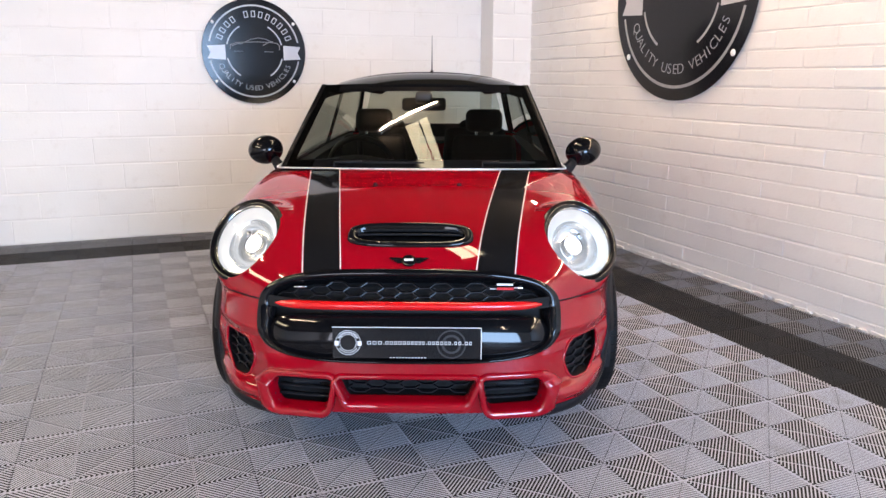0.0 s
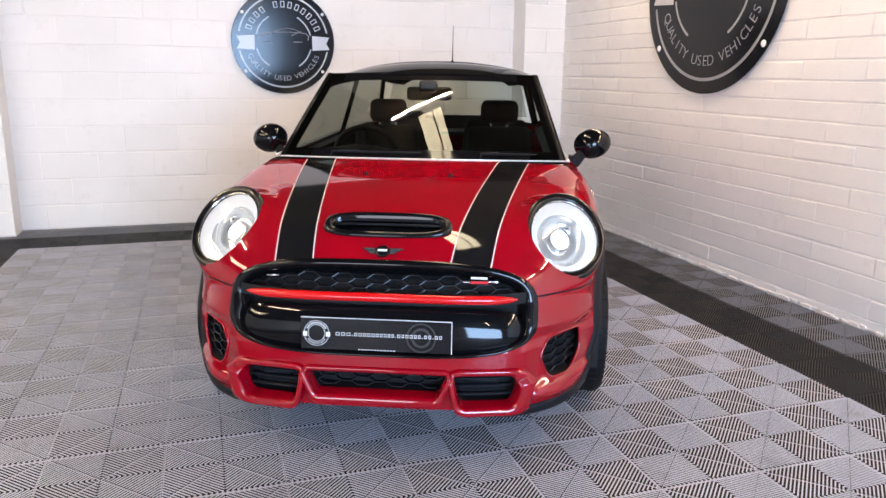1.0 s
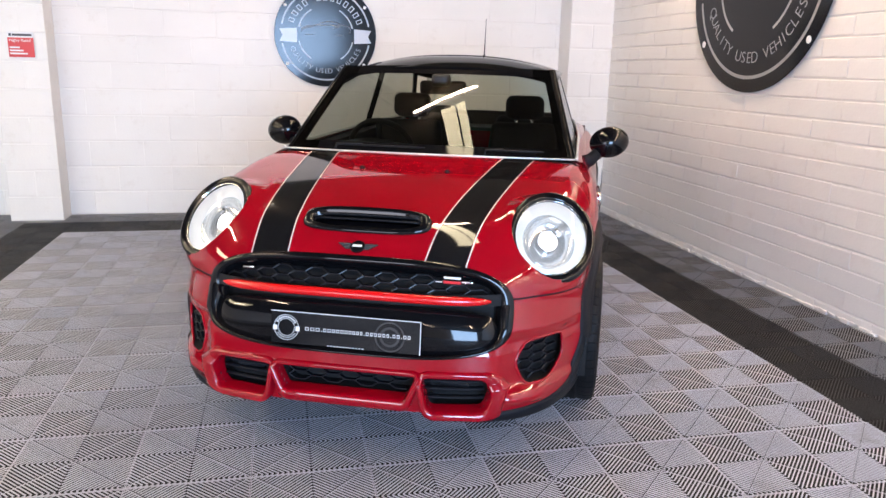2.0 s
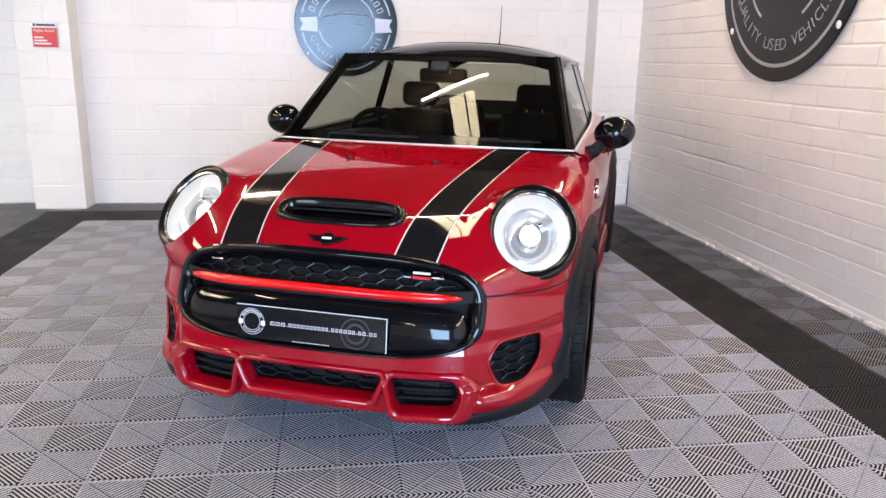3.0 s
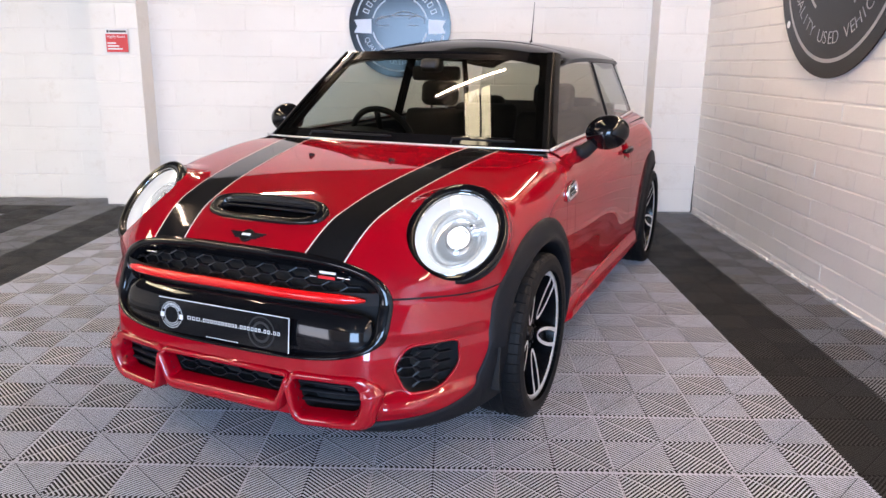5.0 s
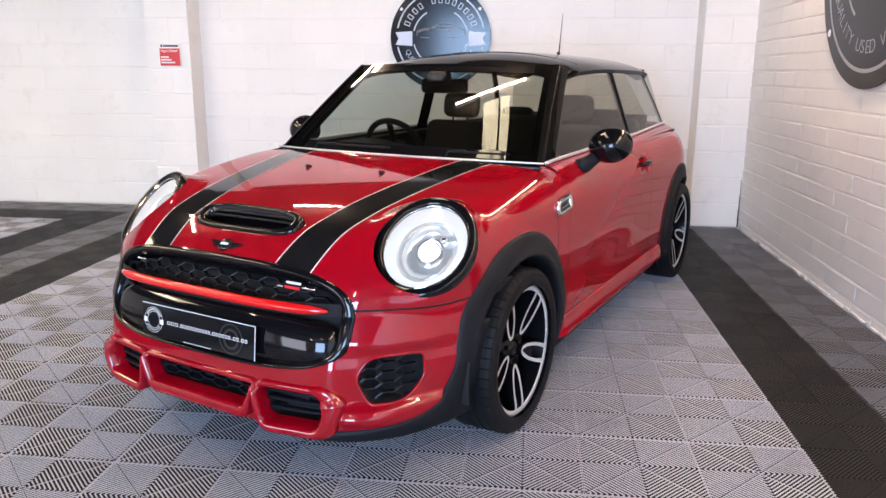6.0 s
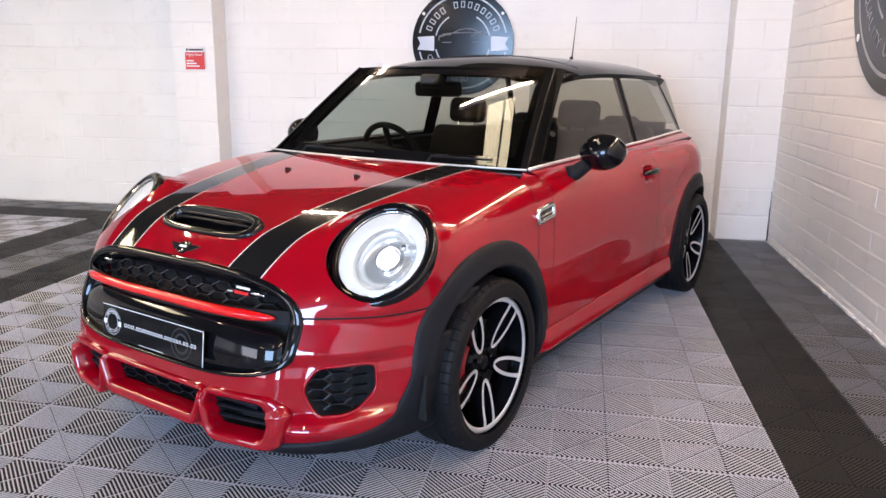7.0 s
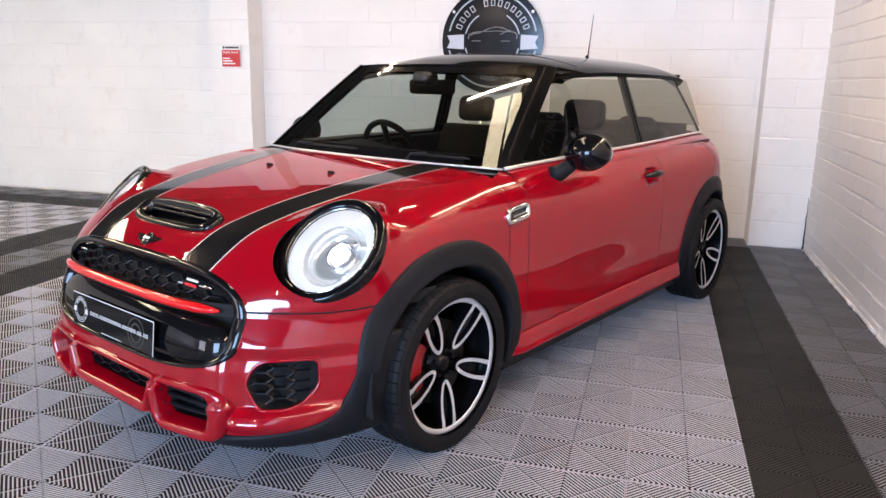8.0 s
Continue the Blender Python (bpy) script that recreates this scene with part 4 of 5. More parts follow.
# bonnet scoop: gloss black hood with a long narrow mouth
scoop = new("bonnet_scoop")
scoop.parent = car
scoop["label"] = "gloss black bonnet scoop"


def scoop_line(hw, y_front, y_back, lift, n=64, p=3.2):
    out = []
    for k in range(n):
        a = 2 * math.pi * k / n
        c, s_ = math.cos(a), math.sin(a)
        kk = (abs(c) ** p + abs(s_) ** p) ** (-1 / p)
        x = hw * c * kk
        yc, yh = (y_front + y_back) / 2, (y_back - y_front) / 2
        y = yc + yh * s_ * kk
        t = (y - y_front) / (y_back - y_front)
        out.append(on_top(x, y, lift[0] + (lift[1] - lift[0]) * t))
    return out


bm = bmesh.new()
loops = [scoop_line(0.236, -0.575, -0.455, (-0.004, -0.004)), scoop_line(0.234, -0.573, -0.457, (0.006, 0.012)), scoop_line(0.226, -0.567, -0.463, (0.012, 0.030)),
         scoop_line(0.210, -0.556, -0.475, (0.010, 0.036)), scoop_line(0.200, -0.549, -0.483, (0.004, 0.030)), scoop_line(0.196, -0.546, -0.487, (-0.02, -0.01))]
sheet(bm, [[lp[k % 64] for lp in loops] for k in range(65)])
bmesh.ops.remove_doubles(bm, verts=bm.verts, dist=1e-5)
bmesh.ops.recalc_face_normals(bm, faces=bm.faces)
part("scoop_frame", bm, M_GLOSS, scoop, smooth=True)
bm = bmesh.new()
sheet(bm, [[on_top(x, y, -0.03) for x in np.linspace(-0.21, 0.21, 16)] for y in (-0.56, -0.515, -0.47)])
part("scoop_floor", bm, M_MESH, scoop, "dark slot of the scoop")
for _k in range(2):
    bm = bmesh.new()
    tube(bm, [on_top(x, -0.508 + 0.016 * _k, 0.004 + 0.009 * _k) for x in np.linspace(-0.196, 0.196, 14)], 0.0045, n=6)
    part("scoop_slat", bm, M_MESH, scoop, smooth=True)

# winged round badge on the nose, plain
badge = new("bonnet_badge")
badge.parent = car
badge["label"] = "round black winged badge"
bm = bmesh.new()
_c, _n = on_top(0, -0.632, 0), normal_at(body, np.array(on_top(0, -0.632, 0)))
_rot = Matrix.Translation(_c) @ _n.to_track_quat("Z", "Y").to_matrix().to_4x4()
lathe(bm, [(0.0, 0.008), (0.018, 0.007), (0.0215, 0.0062), (0.0235, 0.008), (0.0255, 0.006), (0.026, -0.002)], 40)
bmesh.ops.remove_doubles(bm, verts=bm.verts, dist=1e-6)
bmesh.ops.recalc_face_normals(bm, faces=bm.faces)
bm.transform(_rot)
part("badge_disc", bm, M_GLOSS, badge, smooth=True)
for _s in (1, -1):
    bm = bmesh.new()
    for j in range(4):
        yy = 0.011 - 0.0068 * j
        L = 0.071 - 0.009 * j
        box(bm, min(_s * 0.025, _s * L), max(_s * 0.025, _s * L), yy - 0.0024, yy + 0.0024, 0.001, 0.006, bevel=0.001, segs=1)
    bm.transform(_rot)
    part("badge_wing", bm, M_GLOSS, badge)
bm = bmesh.new()
box(bm, -0.0165, 0.0165, -0.0045, 0.0045, 0.0082, 0.0094)
bm.transform(_rot)
part("badge_bar", bm, M_WHITE_PRINT, badge, "silver bar in place of lettering")

for _s in (1, -1):
    bm = bmesh.new()
    p = on_top(_s * 0.185, 0.035, 0)
    bmesh.ops.create_uvsphere(bm, u_segments=12, v_segments=8, radius=0.011, matrix=Matrix.Translation(p) @ Matrix.Diagonal((1, 1.5, 0.9, 1)))
    box(bm, p.x - 0.006, p.x + 0.006, p.y - 0.016, p.y - 0.006, p.z, p.z + 0.011, bevel=0.002, segs=1)
    part("washer_nozzle", bm, M_PLASTIC, bonnet, "small black washer nozzle", smooth=True)


# ---- headlamps ----
LAMP_RINGS = [LAMP_O + LAMP_U * (LAMP_A * math.cos(2 * math.pi * k / 48)) + LAMP_V * (LAMP_B * math.sin(2 * math.pi * k / 48)) for k in range(48)]


def headlamp(s):
    lamp = new("headlamp")
    lamp.parent = car
    lamp["label"] = "round lit headlamp in a black bezel"
    flip = lambda v: Vector((v.x * s, v.y, v.z))
    mid = lamp_o

    def loop(k, off):
        return [mid + (p - mid) * k + lamp_n * off for p in LAMP_RINGS]

    def band(loops, name, mat, label=""):
        bm = bmesh.new()
        sheet(bm, [[flip(lp[k % 48]) for lp in loops] for k in range(49)])
        bmesh.ops.remove_doubles(bm, verts=bm.verts, dist=1e-5)
        bmesh.ops.recalc_face_normals(bm, faces=bm.faces)
        return part(name, bm, mat, lamp, label, smooth=True)
    band([loop(1.105, -0.045), loop(1.10, 0.012), loop(1.08, 0.023), loop(1.03, 0.028), loop(0.94, 0.027), loop(0.895, 0.019), loop(0.882, -0.005)], "bezel", M_GLOSS, "gloss black lamp bezel")
    band([loop(0.895, 0.018), loop(0.884, 0.023), loop(0.873, 0.017)], "trim_ring", M_CHROME, "thin chrome ring")
    # glowing daytime ring and bowl
    band([loop(0.885, 0.008), loop(0.86, 0.004), loop(0.70, -0.006), loop(0.66, -0.018)], "light_ring", M_LAMP_RING, "glowing white light ring")
    band([loop(0.66, -0.018), loop(0.62, -0.045), loop(0.44, -0.060), loop(0.33, -0.062), loop(0.05, -0.062)], "reflector", M_LAMP_BOWL, "bright white reflector bowl")
    shift = lamp_v * 0.014
    band([[p + shift for p in lp] for lp in (loop(0.29, -0.060), loop(0.28, -0.036), loop(0.255, -0.033), loop(0.235, -0.045))], "projector_rim", M_CHROME, "chrome rim of the projector")
    bm = bmesh.new()
    c = mid - lamp_n * 0.050 + lamp_v * 0.014
    bmesh.ops.create_uvsphere(bm, u_segments=24, v_segments=14, radius=0.034)
    bm.transform(Matrix.Translation(flip(c)))
    part("projector", bm, M_LAMP_CORE, lamp, "glowing projector lens", smooth=True)
    bm = bmesh.new()
    bmesh.ops.create_uvsphere(bm, u_segments=16, v_segments=10, radius=0.017)
    bm.transform(Matrix.Translation(flip(mid - lamp_n * 0.045 + lamp_v * 0.072 + lamp_u * 0.022)))
    part("side_reflector", bm, M_CHROME, lamp, "small round reflector", smooth=True)
    band([loop(0.88, 0.018), loop(0.7, 0.027), loop(0.45, 0.035), loop(0.2, 0.039), loop(0.001, 0.040)], "lens", M_LENS, "clear domed lens")
    return lamp


for _s in (1, -1):
    headlamp(_s)


# ---- glasshouse ----
def screen_edge(z):
    return float(side_x(0.9, z)) - 0.012


bm = bmesh.new()
_g = []
for z in np.linspace(0.945, 1.345, 22):
    hw = screen_edge(z)
    _g.append([Vector((hw * u, screen_y(hw * u, z + 0.010 * (1 - u * u)), z + 0.010 * (1 - u * u))) for u in np.linspace(-1, 1, 40)])
sheet(bm, _g)
windscreen = part("windscreen", bm, M_GLASS, car, "tinted windscreen reflecting the ceiling", smooth=True)
# black band printed round the screen
bm = bmesh.new()
for s in (1, -1):
    sheet(bm, [[Vector((s * (screen_edge(z) - d), screen_y(screen_edge(z) - d, z) + 0.004, z)) for d in (0.0, 0.045)] for z in np.linspace(0.945, 1.345, 22)])
sheet(bm, [[Vector((0.545 * u, screen_y(0.545 * u, z) + 0.004, z + 0.010 * (1 - u * u))) for u in np.linspace(-1, 1, 30)] for z in (1.305, 1.345)])
sheet(bm, [[Vector((0.64 * u, screen_y(0.64 * u, z) + 0.004, z + 0.010 * (1 - u * u))) for u in np.linspace(-1, 1, 30)] for z in (0.945, 0.985)])
part("screen_border", bm, M_GLOSS, windscreen, "black screen border")


def pillar(s):
    """A pillar between windscreen and door window, gloss black, wrapping the corner."""
    rows = []
    for z in np.linspace(0.935, 1.345, 20):
        hw = screen_edge(z)
        y = float(screen_y(hw, z))
        xs = float(side_x(y, z))
        rows.append([Vector((s * x, yy, z)) for x, yy in ((hw - 0.012, y - 0.007), (hw + 0.004, y - 0.002), (hw + 0.013, y + 0.014), (xs + 0.004, y + 0.04), (xs + 0.003, y + 0.115), (xs - 0.03, y + 0.115))])
    bm = bmesh.new()
    sheet(bm, rows)
    bmesh.ops.recalc_face_normals(bm, faces=bm.faces)
    return thicken(part("a_pillar", bm, M_ROOFBLACK, car, "gloss black windscreen pillar", smooth=True), 0.004)


WIN_TOP = 1.322


def side_window(s):
    belt_z = lambda y: float(crown(y)) - 0.030
    # glass of the door and of the rear quarter, with a dark pillar between
    for name, y0, y1 in (("door_window", 0.50, 1.735), ("quarter_window", 1.775, 2.74)):
        rows = []
        for k in np.linspace(0, 1, 14):
            row = []
            for u in np.linspace(0, 1, 30):
                y = y0 + (y1 - y0) * u
                z0 = belt_z(y)
                z = z0 + (WIN_TOP - z0) * k
                if name == "door_window":
                    front = float(screen_y(screen_edge(z), z)) + 0.10
                    back = y1 - 0.035 * k
                else:
                    front, back = y0 - 0.035 * k, y1 - 0.29 * k ** 1.2
                y = front + (back - front) * u
                z = belt_z(y) + (WIN_TOP - belt_z(y)) * k
                row.append(Vector((s * (float(side_x(y, z)) - 0.004), y, z)))
            rows.append(row)
        bm = bmesh.new()
        sheet(bm, rows)
        g = part(name, bm, M_GLASS_SIDE, car, "lightly tinted side glass", smooth=True)
        # thin black edge seal
        bm = bmesh.new()
        edge = rows[0] + [r[-1] for r in rows[1:]] + rows[-1][-2::-1] + [r[0] for r in rows[-2:0:-1]]
        tube(bm, edge, 0.0035, n=6, closed=True)
        part("window_seal", bm, M_DARK, g, smooth=True)
    bm = bmesh.new()
    sheet(bm, [[Vector((s * (float(side_x(y0 - 0.035 * k, belt_z(y0) + (WIN_TOP - belt_z(y0)) * k)) - 0.007), y0 - 0.035 * k, belt_z(y0) + (WIN_TOP - belt_z(y0)) * k)) for y0 in (1.70, 1.755, 1.81)] for k in np.linspace(0, 1, 8)])
    thicken(part("b_pillar", bm, M_GLOSS, car, "black pillar behind the door", smooth=True))
    # wide rear pillar, black
    rows = []
    for k in np.linspace(0, 1, 10):
        row = []
        for u in np.linspace(0, 1, 8):
            y = 2.735 - 0.29 * k ** 1.2 + (0.035 - 0.005 * k) * u
            z = belt_z(2.7) + (WIN_TOP + 0.01 - belt_z(2.7)) * k
            row.append(Vector((s * (float(side_x(y, z)) - 0.005 - 0.02 * u ** 2), y, z)))
        rows.append(row)
    bm = bmesh.new()
    sheet(bm, rows)
    thicken(part("c_pillar", bm, M_GLOSS, car, "gloss black rear pillar", smooth=True))
    # red ledge from the shoulder up to the chrome line
    bm = bmesh.new()
    rows = []
    for y in np.linspace(0.455, 2.70, 70):
        a, b = on_side(y, float(crown(y)) - 0.062, 0.0015, s=s), Vector((s * (float(side_x(y, belt_z(y))) + 0.003), y, belt_z(y) + 0.010))
        rows.append([a.lerp(b, k) + Vector((s * 0.007, 0, 0.005)) * math.sin(math.pi * k) for k in (0, 0.2, 0.4, 0.6, 0.8, 1)])
    sheet(bm, rows)
    bmesh.ops.recalc_face_normals(bm, faces=bm.faces)
    part("shoulder_ledge", bm, M_RED, car, "red shoulder below the side windows", smooth=True)
    # chrome line along the belt
    bm = bmesh.new()
    ys = np.linspace(0.45, 2.72, 60)
    tube(bm, [Vector((s * (float(side_x(y, belt_z(y))) + 0.010), y, belt_z(y) + 0.017)) for y in ys], 0.0075, n=8)
    part("belt_trim", bm, M_TRIM, car, "chrome strip along the window line", smooth=True)


for _s in (1, -1):
    pillar(_s)
    side_window(_s)

# chrome strip and black cowl at the foot of the screen
bm = bmesh.new()
tube(bm, [Vector((0.705 * u, screen_y(0.705 * u, 0.943) - 0.012, 0.9475 + 0.010 * (1 - u * u))) for u in np.linspace(-1, 1, 50)], 0.004, n=8)
part("screen_trim", bm, M_TRIM, car, "chrome strip at the foot of the screen", smooth=True)
bm = bmesh.new()
sheet(bm, [[Vector((0.70 * u, screen_y(0.70 * u, 0.943) + d, 0.940 + 0.012 * (1 - u * u) + d * 0.25)) for u in np.linspace(-1, 1, 40)] for d in (-0.045, -0.012, 0.03)])
part("cowl", bm, M_GLOSS, car, "black cowl below the windscreen", smooth=True)

# roof
bm = bmesh.new()
_rows = []
for y in np.linspace(0, 1, 46):
    row = []
    for u in np.linspace(-1, 1, 41):
        yy = 0.845 + (2.80 - 0.845) * y
        hw = float(side_x(yy, 1.33)) + 0.018 - 0.10 * max(0, (yy - 2.56) / 0.24) ** 2.2
        x = hw * u
        yf = yy + 0.25 * x * x * (1 - y)
        drop = 0.082 * abs(u) ** 2.4 + 0.012 * abs(u) ** 14
        row.append(Vector((x, yf, float(roof_line(yf)) - drop + 0.004)))
    _rows.append(row)
sheet(bm, _rows)
bmesh.ops.recalc_face_normals(bm, faces=bm.faces)
roof = thicken(part("roof", bm, M_ROOFBLACK, car, "gloss black roof", smooth=True), 0.022)
bm = bmesh.new()
tube(bm, [(0, 2.375, 1.405), (0, 2.40, 1.54), (0.0, 2.425, 1.69)], [0.005, 0.0028, 0.0016], n=8)
bmesh.ops.create_cone(bm, cap_ends=True, segments=16, radius1=0.02, radius2=0.009, depth=0.035, matrix=Matrix.Translation((0, 2.372, 1.425)))
part("antenna", bm, M_PLASTIC, roof, "thin black roof antenna", smooth=True)
# seam across the roof panel
bm = bmesh.new()
tube(bm, [Vector((x, 1.30, float(roof_line(1.30)) - 0.082 * abs(x / 0.57) ** 2.4 + 0.0045)) for x in np.linspace(-0.52, 0.52, 30)], 0.003, n=6)
part("roof_seam", bm, M_DARK, roof)
bm = bmesh.new()
sheet(bm, [[Vector((hw * u, 3.0 - 0.42 * (z - 0.95) - 0.08 * u * u, z)) for u in np.linspace(-1, 1, 16)] for z, hw in ((1.02, 0.56), (1.16, 0.53), (1.30, 0.49))])
_rw = part("rear_window", bm, M_GLASS_SIDE, car, "rear window", smooth=True)


# ---- door mirrors, handles, side badges, wipers ----
def door_mirror(s):
    mir = new("door_mirror")
    mir.parent = car
    mir["label"] = "gloss black door mirror"
    bm = bmesh.new()
    bmesh.ops.create_uvsphere(bm, u_segments=32, v_segments=20, radius=1)
    for v in bm.verts:
        x, y, z = v.co
        back = 1 if y < 0 else 0.45
        v.co = Vector((x * 0.098, y * 0.085 * back, z * 0.078 + 0.006 * x))
    bm.transform(Matrix.Translation((s * 0.862, 0.83, 1.0)) @ Matrix.Rotation(s * 0.18, 4, "Z"))
    part("cap", bm, M_GLOSS, mir, smooth=True)
    bm = bmesh.new()
    bmesh.ops.create_uvsphere(bm, u_segments=24, v_segments=8, radius=1)
    for v in bm.verts:
        v.co = Vector((v.co.x * 0.086, v.co.y * 0.006, v.co.z * 0.066))
    bm.transform(Matrix.Translation((s * 0.862, 0.87, 1.0)) @ Matrix.Rotation(s * 0.18, 4, "Z"))
    part("mirror_glass", bm, M_CHROME, mir, "mirror glass", smooth=True)
    bm = bmesh.new()
    tube(bm, [Vector((s * 0.745, 0.735, 0.905)), Vector((s * 0.775, 0.755, 0.915)), Vector((s * 0.815, 0.80, 0.955)), Vector((s * 0.835, 0.825, 0.975))], [0.036, 0.034, 0.028, 0.024], n=14, squash=0.7)
    part("arm", bm, M_PLASTIC, mir, "matt black mirror foot", smooth=True)


for _s in (1, -1):
    door_mirror(_s)
for _d, _s in zip(doors, (1, -1)):
    bm = bmesh.new()
    _ends = on_side(1.535, 0.836, 0.002, s=_s), on_side(1.715, 0.840, 0.002, s=_s)
    _pull = []
    for _k in np.linspace(0, 1, 14):
        q = _ends[0].lerp(_ends[1], float(_k))
        _pull.append(q + Vector((_s * 0.026 * math.sin(math.pi * _k) ** 0.5 if 0 < _k < 1 else 0, 0, 0.005 * math.sin(math.pi * _k))))
    tube(bm, _pull, [0.010 + 0.006 * math.sin(math.pi * k / 13) for k in range(14)], n=10, squash=1.2)
    part("handle", bm, M_GLOSS, _d, "gloss black door handle", smooth=True)
    # side badge: chrome ring round a black field
    bm = bmesh.new()
    _out = rounded(0, 0, [(0.318, 0.768), (0.318, 0.812), (0.452, 0.826), (0.452, 0.782)], 0.018)
    tube(bm, [on_side(y, z, 0.005, s=_s) for y, z in _out], 0.0105, n=8, closed=True)
    part("side_badge", bm, M_CHROME, car, "chrome frame of the side badge", smooth=True)
    bm = bmesh.new()
    bm.faces.new([bm.verts.new(on_side(y, z, 0.006, s=_s)) for y, z in _out])
    part("badge_field", bm, M_GLOSS, car, "black field of the side badge")
    bm = bmesh.new()
    tube(bm, [on_side(y, z, 0.009, s=_s) for y, z in ((0.345, 0.790), (0.40, 0.796), (0.43, 0.799))], 0.003, n=6)
    part("badge_line", bm, M_CHROME, car, "silver line on the side badge")
for _a, _b in (((0.30, -0.02), (0.56, 0.0)), ((-0.42, -0.02), (0.02, 0.0))):
    bm = bmesh.new()
    _xs = np.linspace(_a[0], _b[0], 14)
    _line = [Vector((x, float(screen_y(x, 0.965)) - 0.012, 0.975 + 0.010 * (1 - (x / 0.7) ** 2))) for x in _xs]
    tube(bm, _line, [0.0045] * 13 + [0.003], n=6)
    tube(bm, [_line[0] + Vector((0, -0.02, -0.02)), _line[0], _line[4] + Vector((0, -0.006, 0.006))], 0.0055, n=6)
    part("wiper", bm, M_PLASTIC, windscreen, "black wiper", smooth=True)


# ---- cabin seen through the glass ----
def seat(x, y, rear=False):
    st = new("seat")
    st.parent = car
    st["label"] = "black cloth seat"
    w = 0.25 if not rear else 0.28
    part("cushion", boxed(x - w, x + w, y - 0.28, y + 0.22, 0.40, 0.56, bevel=0.05, segs=3), M_SEAT, st, smooth=True)
    bm = boxed(-w * 0.95, w * 0.95, -0.06, 0.06, 0, 0.58, bevel=0.05, segs=3)
    for v in bm.verts:
        if v.co.z > 0.4:
            v.co.x *= 0.86
    bm.transform(Matrix.Translation((x, y + 0.24, 0.46)) @ Matrix.Rotation(radians(-14), 4, "X"))
    part("backrest", bm, M_SEAT, st, smooth=True)
    bm = boxed(-0.12, 0.12, -0.045, 0.045, 0, 0.15, bevel=0.044, segs=4)
    bm.transform(Matrix.Translation((x, y + 0.40, 1.04 if not rear else 0.93)) @ Matrix.Rotation(radians(-8), 4, "X"))
    part("headrest", bm, M_SEAT, st, smooth=True)
    for dx in (-0.05, 0.05):
        bm = bmesh.new()
        tube(bm, [(x + dx, y + 0.37, 0.93), (x + dx, y + 0.40, 1.07)], 0.007, n=6)
        part("headrest_post", bm, M_CHROME, st)


for _x in (0.36, -0.36):
    seat(_x, 1.30)
    seat(_x * 0.9, 2.05, True)
bm = bmesh.new()
_rows = []
for u in np.linspace(-1, 1, 24):
    x = 0.66 * u
    hump = 0.030 * math.exp(-((x + 0.36) / 0.14) ** 2)
    _rows.append([Vector((x, y, z + hump * h)) for y, z, h in ((0.42, 0.915, 0), (0.60, 0.945, 0.4), (0.76, 0.952, 1), (0.84, 0.925, 1), (0.87, 0.80, 0.3), (0.88, 0.62, 0))])
sheet(bm, _rows)
bmesh.ops.recalc_face_normals(bm, faces=bm.faces)
thicken(part("dashboard", bm, M_DASH, car, "black dashboard", smooth=True), 0.02)
part("cabin_floor", boxed(-0.66, 0.66, 0.45, 2.75, 0.27, 0.33, bevel=0.02), M_DARK, car)
for _s in (1, -1):
    part("door_lining", boxed(min(_s * 0.69, _s * 0.72), max(_s * 0.69, _s * 0.72), 0.60, 2.6, 0.34, 0.935, bevel=0.012), M_DASH, car)
part("tailgate_lining", boxed(-0.48, 0.48, 2.865, 2.89, 0.88, 1.03, bevel=0.006), M_DASH, car, "black lining below the rear window")
part("parcel_shelf", boxed(-0.6, 0.6, 2.5, 2.9, 0.90, 0.925, bevel=0.008), M_DASH, car)
part("headlining", boxed(-0.50, 0.50, 1.05, 2.65, 1.318, 1.335, bevel=0.006), M_SEAT, car, "dark headlining")
steering = new("steering_wheel")
steering.parent = car
steering["label"] = "black steering wheel"
_m = Matrix.Translation((-0.36, 0.97, 0.90)) @ Matrix.Rotation(radians(-66), 4, "X")
bm = bmesh.new()
tube(bm, [_m @ Vector((0.175 * math.cos(a), 0.175 * math.sin(a), 0)) for a in np.linspace(0, 2 * math.pi, 40, endpoint=False)], 0.016, n=10, closed=True)
part("steering_rim", bm, M_DASH, steering, smooth=True)
bm = boxed(-0.075, 0.075, -0.06, 0.055, -0.02, 0.02, bevel=0.018)
for a in (0, 180, 270):
    c, s_ = math.cos(radians(a)), math.sin(radians(a))
    tube(bm, [(0.04 * c, 0.04 * s_, 0), (0.17 * c, 0.17 * s_, 0)], 0.016, n=8)
bm.transform(_m)
part("steering_hub", bm, M_DASH, steering, smooth=True)
rear_mirror = new("rear_view_mirror")
rear_mirror.parent = car
rear_mirror["label"] = "black rear-view mirror with a sensor pod"
bm = boxed(-0.12, 0.12, -0.02, 0.02, -0.035, 0.035, bevel=0.018, segs=3)
bm.transform(Matrix.Translation((0, 0.86, 1.245)) @ Matrix.Rotation(radians(12), 4, "Z"))
part("mirror_body", bm, M_DASH, rear_mirror, smooth=True)
part("sensor_pod", boxed(-0.045, 0.045, 0.76, 0.86, 1.25, 1.315, bevel=0.02, segs=3), M_DASH, rear_mirror, smooth=True)


# ---- wall signs ----
def on_arc(me, r, a, up):
    """A glyph mesh set on a circle of radius r at angle a (degrees from +x), its top outwards or inwards."""
    bm = bmesh.new()
    bm.from_mesh(me)
    turn = a - 90 if up else a + 90
    bm.transform(Matrix.Translation((r * math.cos(radians(a)), r * math.sin(radians(a)), 0.0105)) @ Matrix.Rotation(radians(turn), 4, "Z"))
    return bm


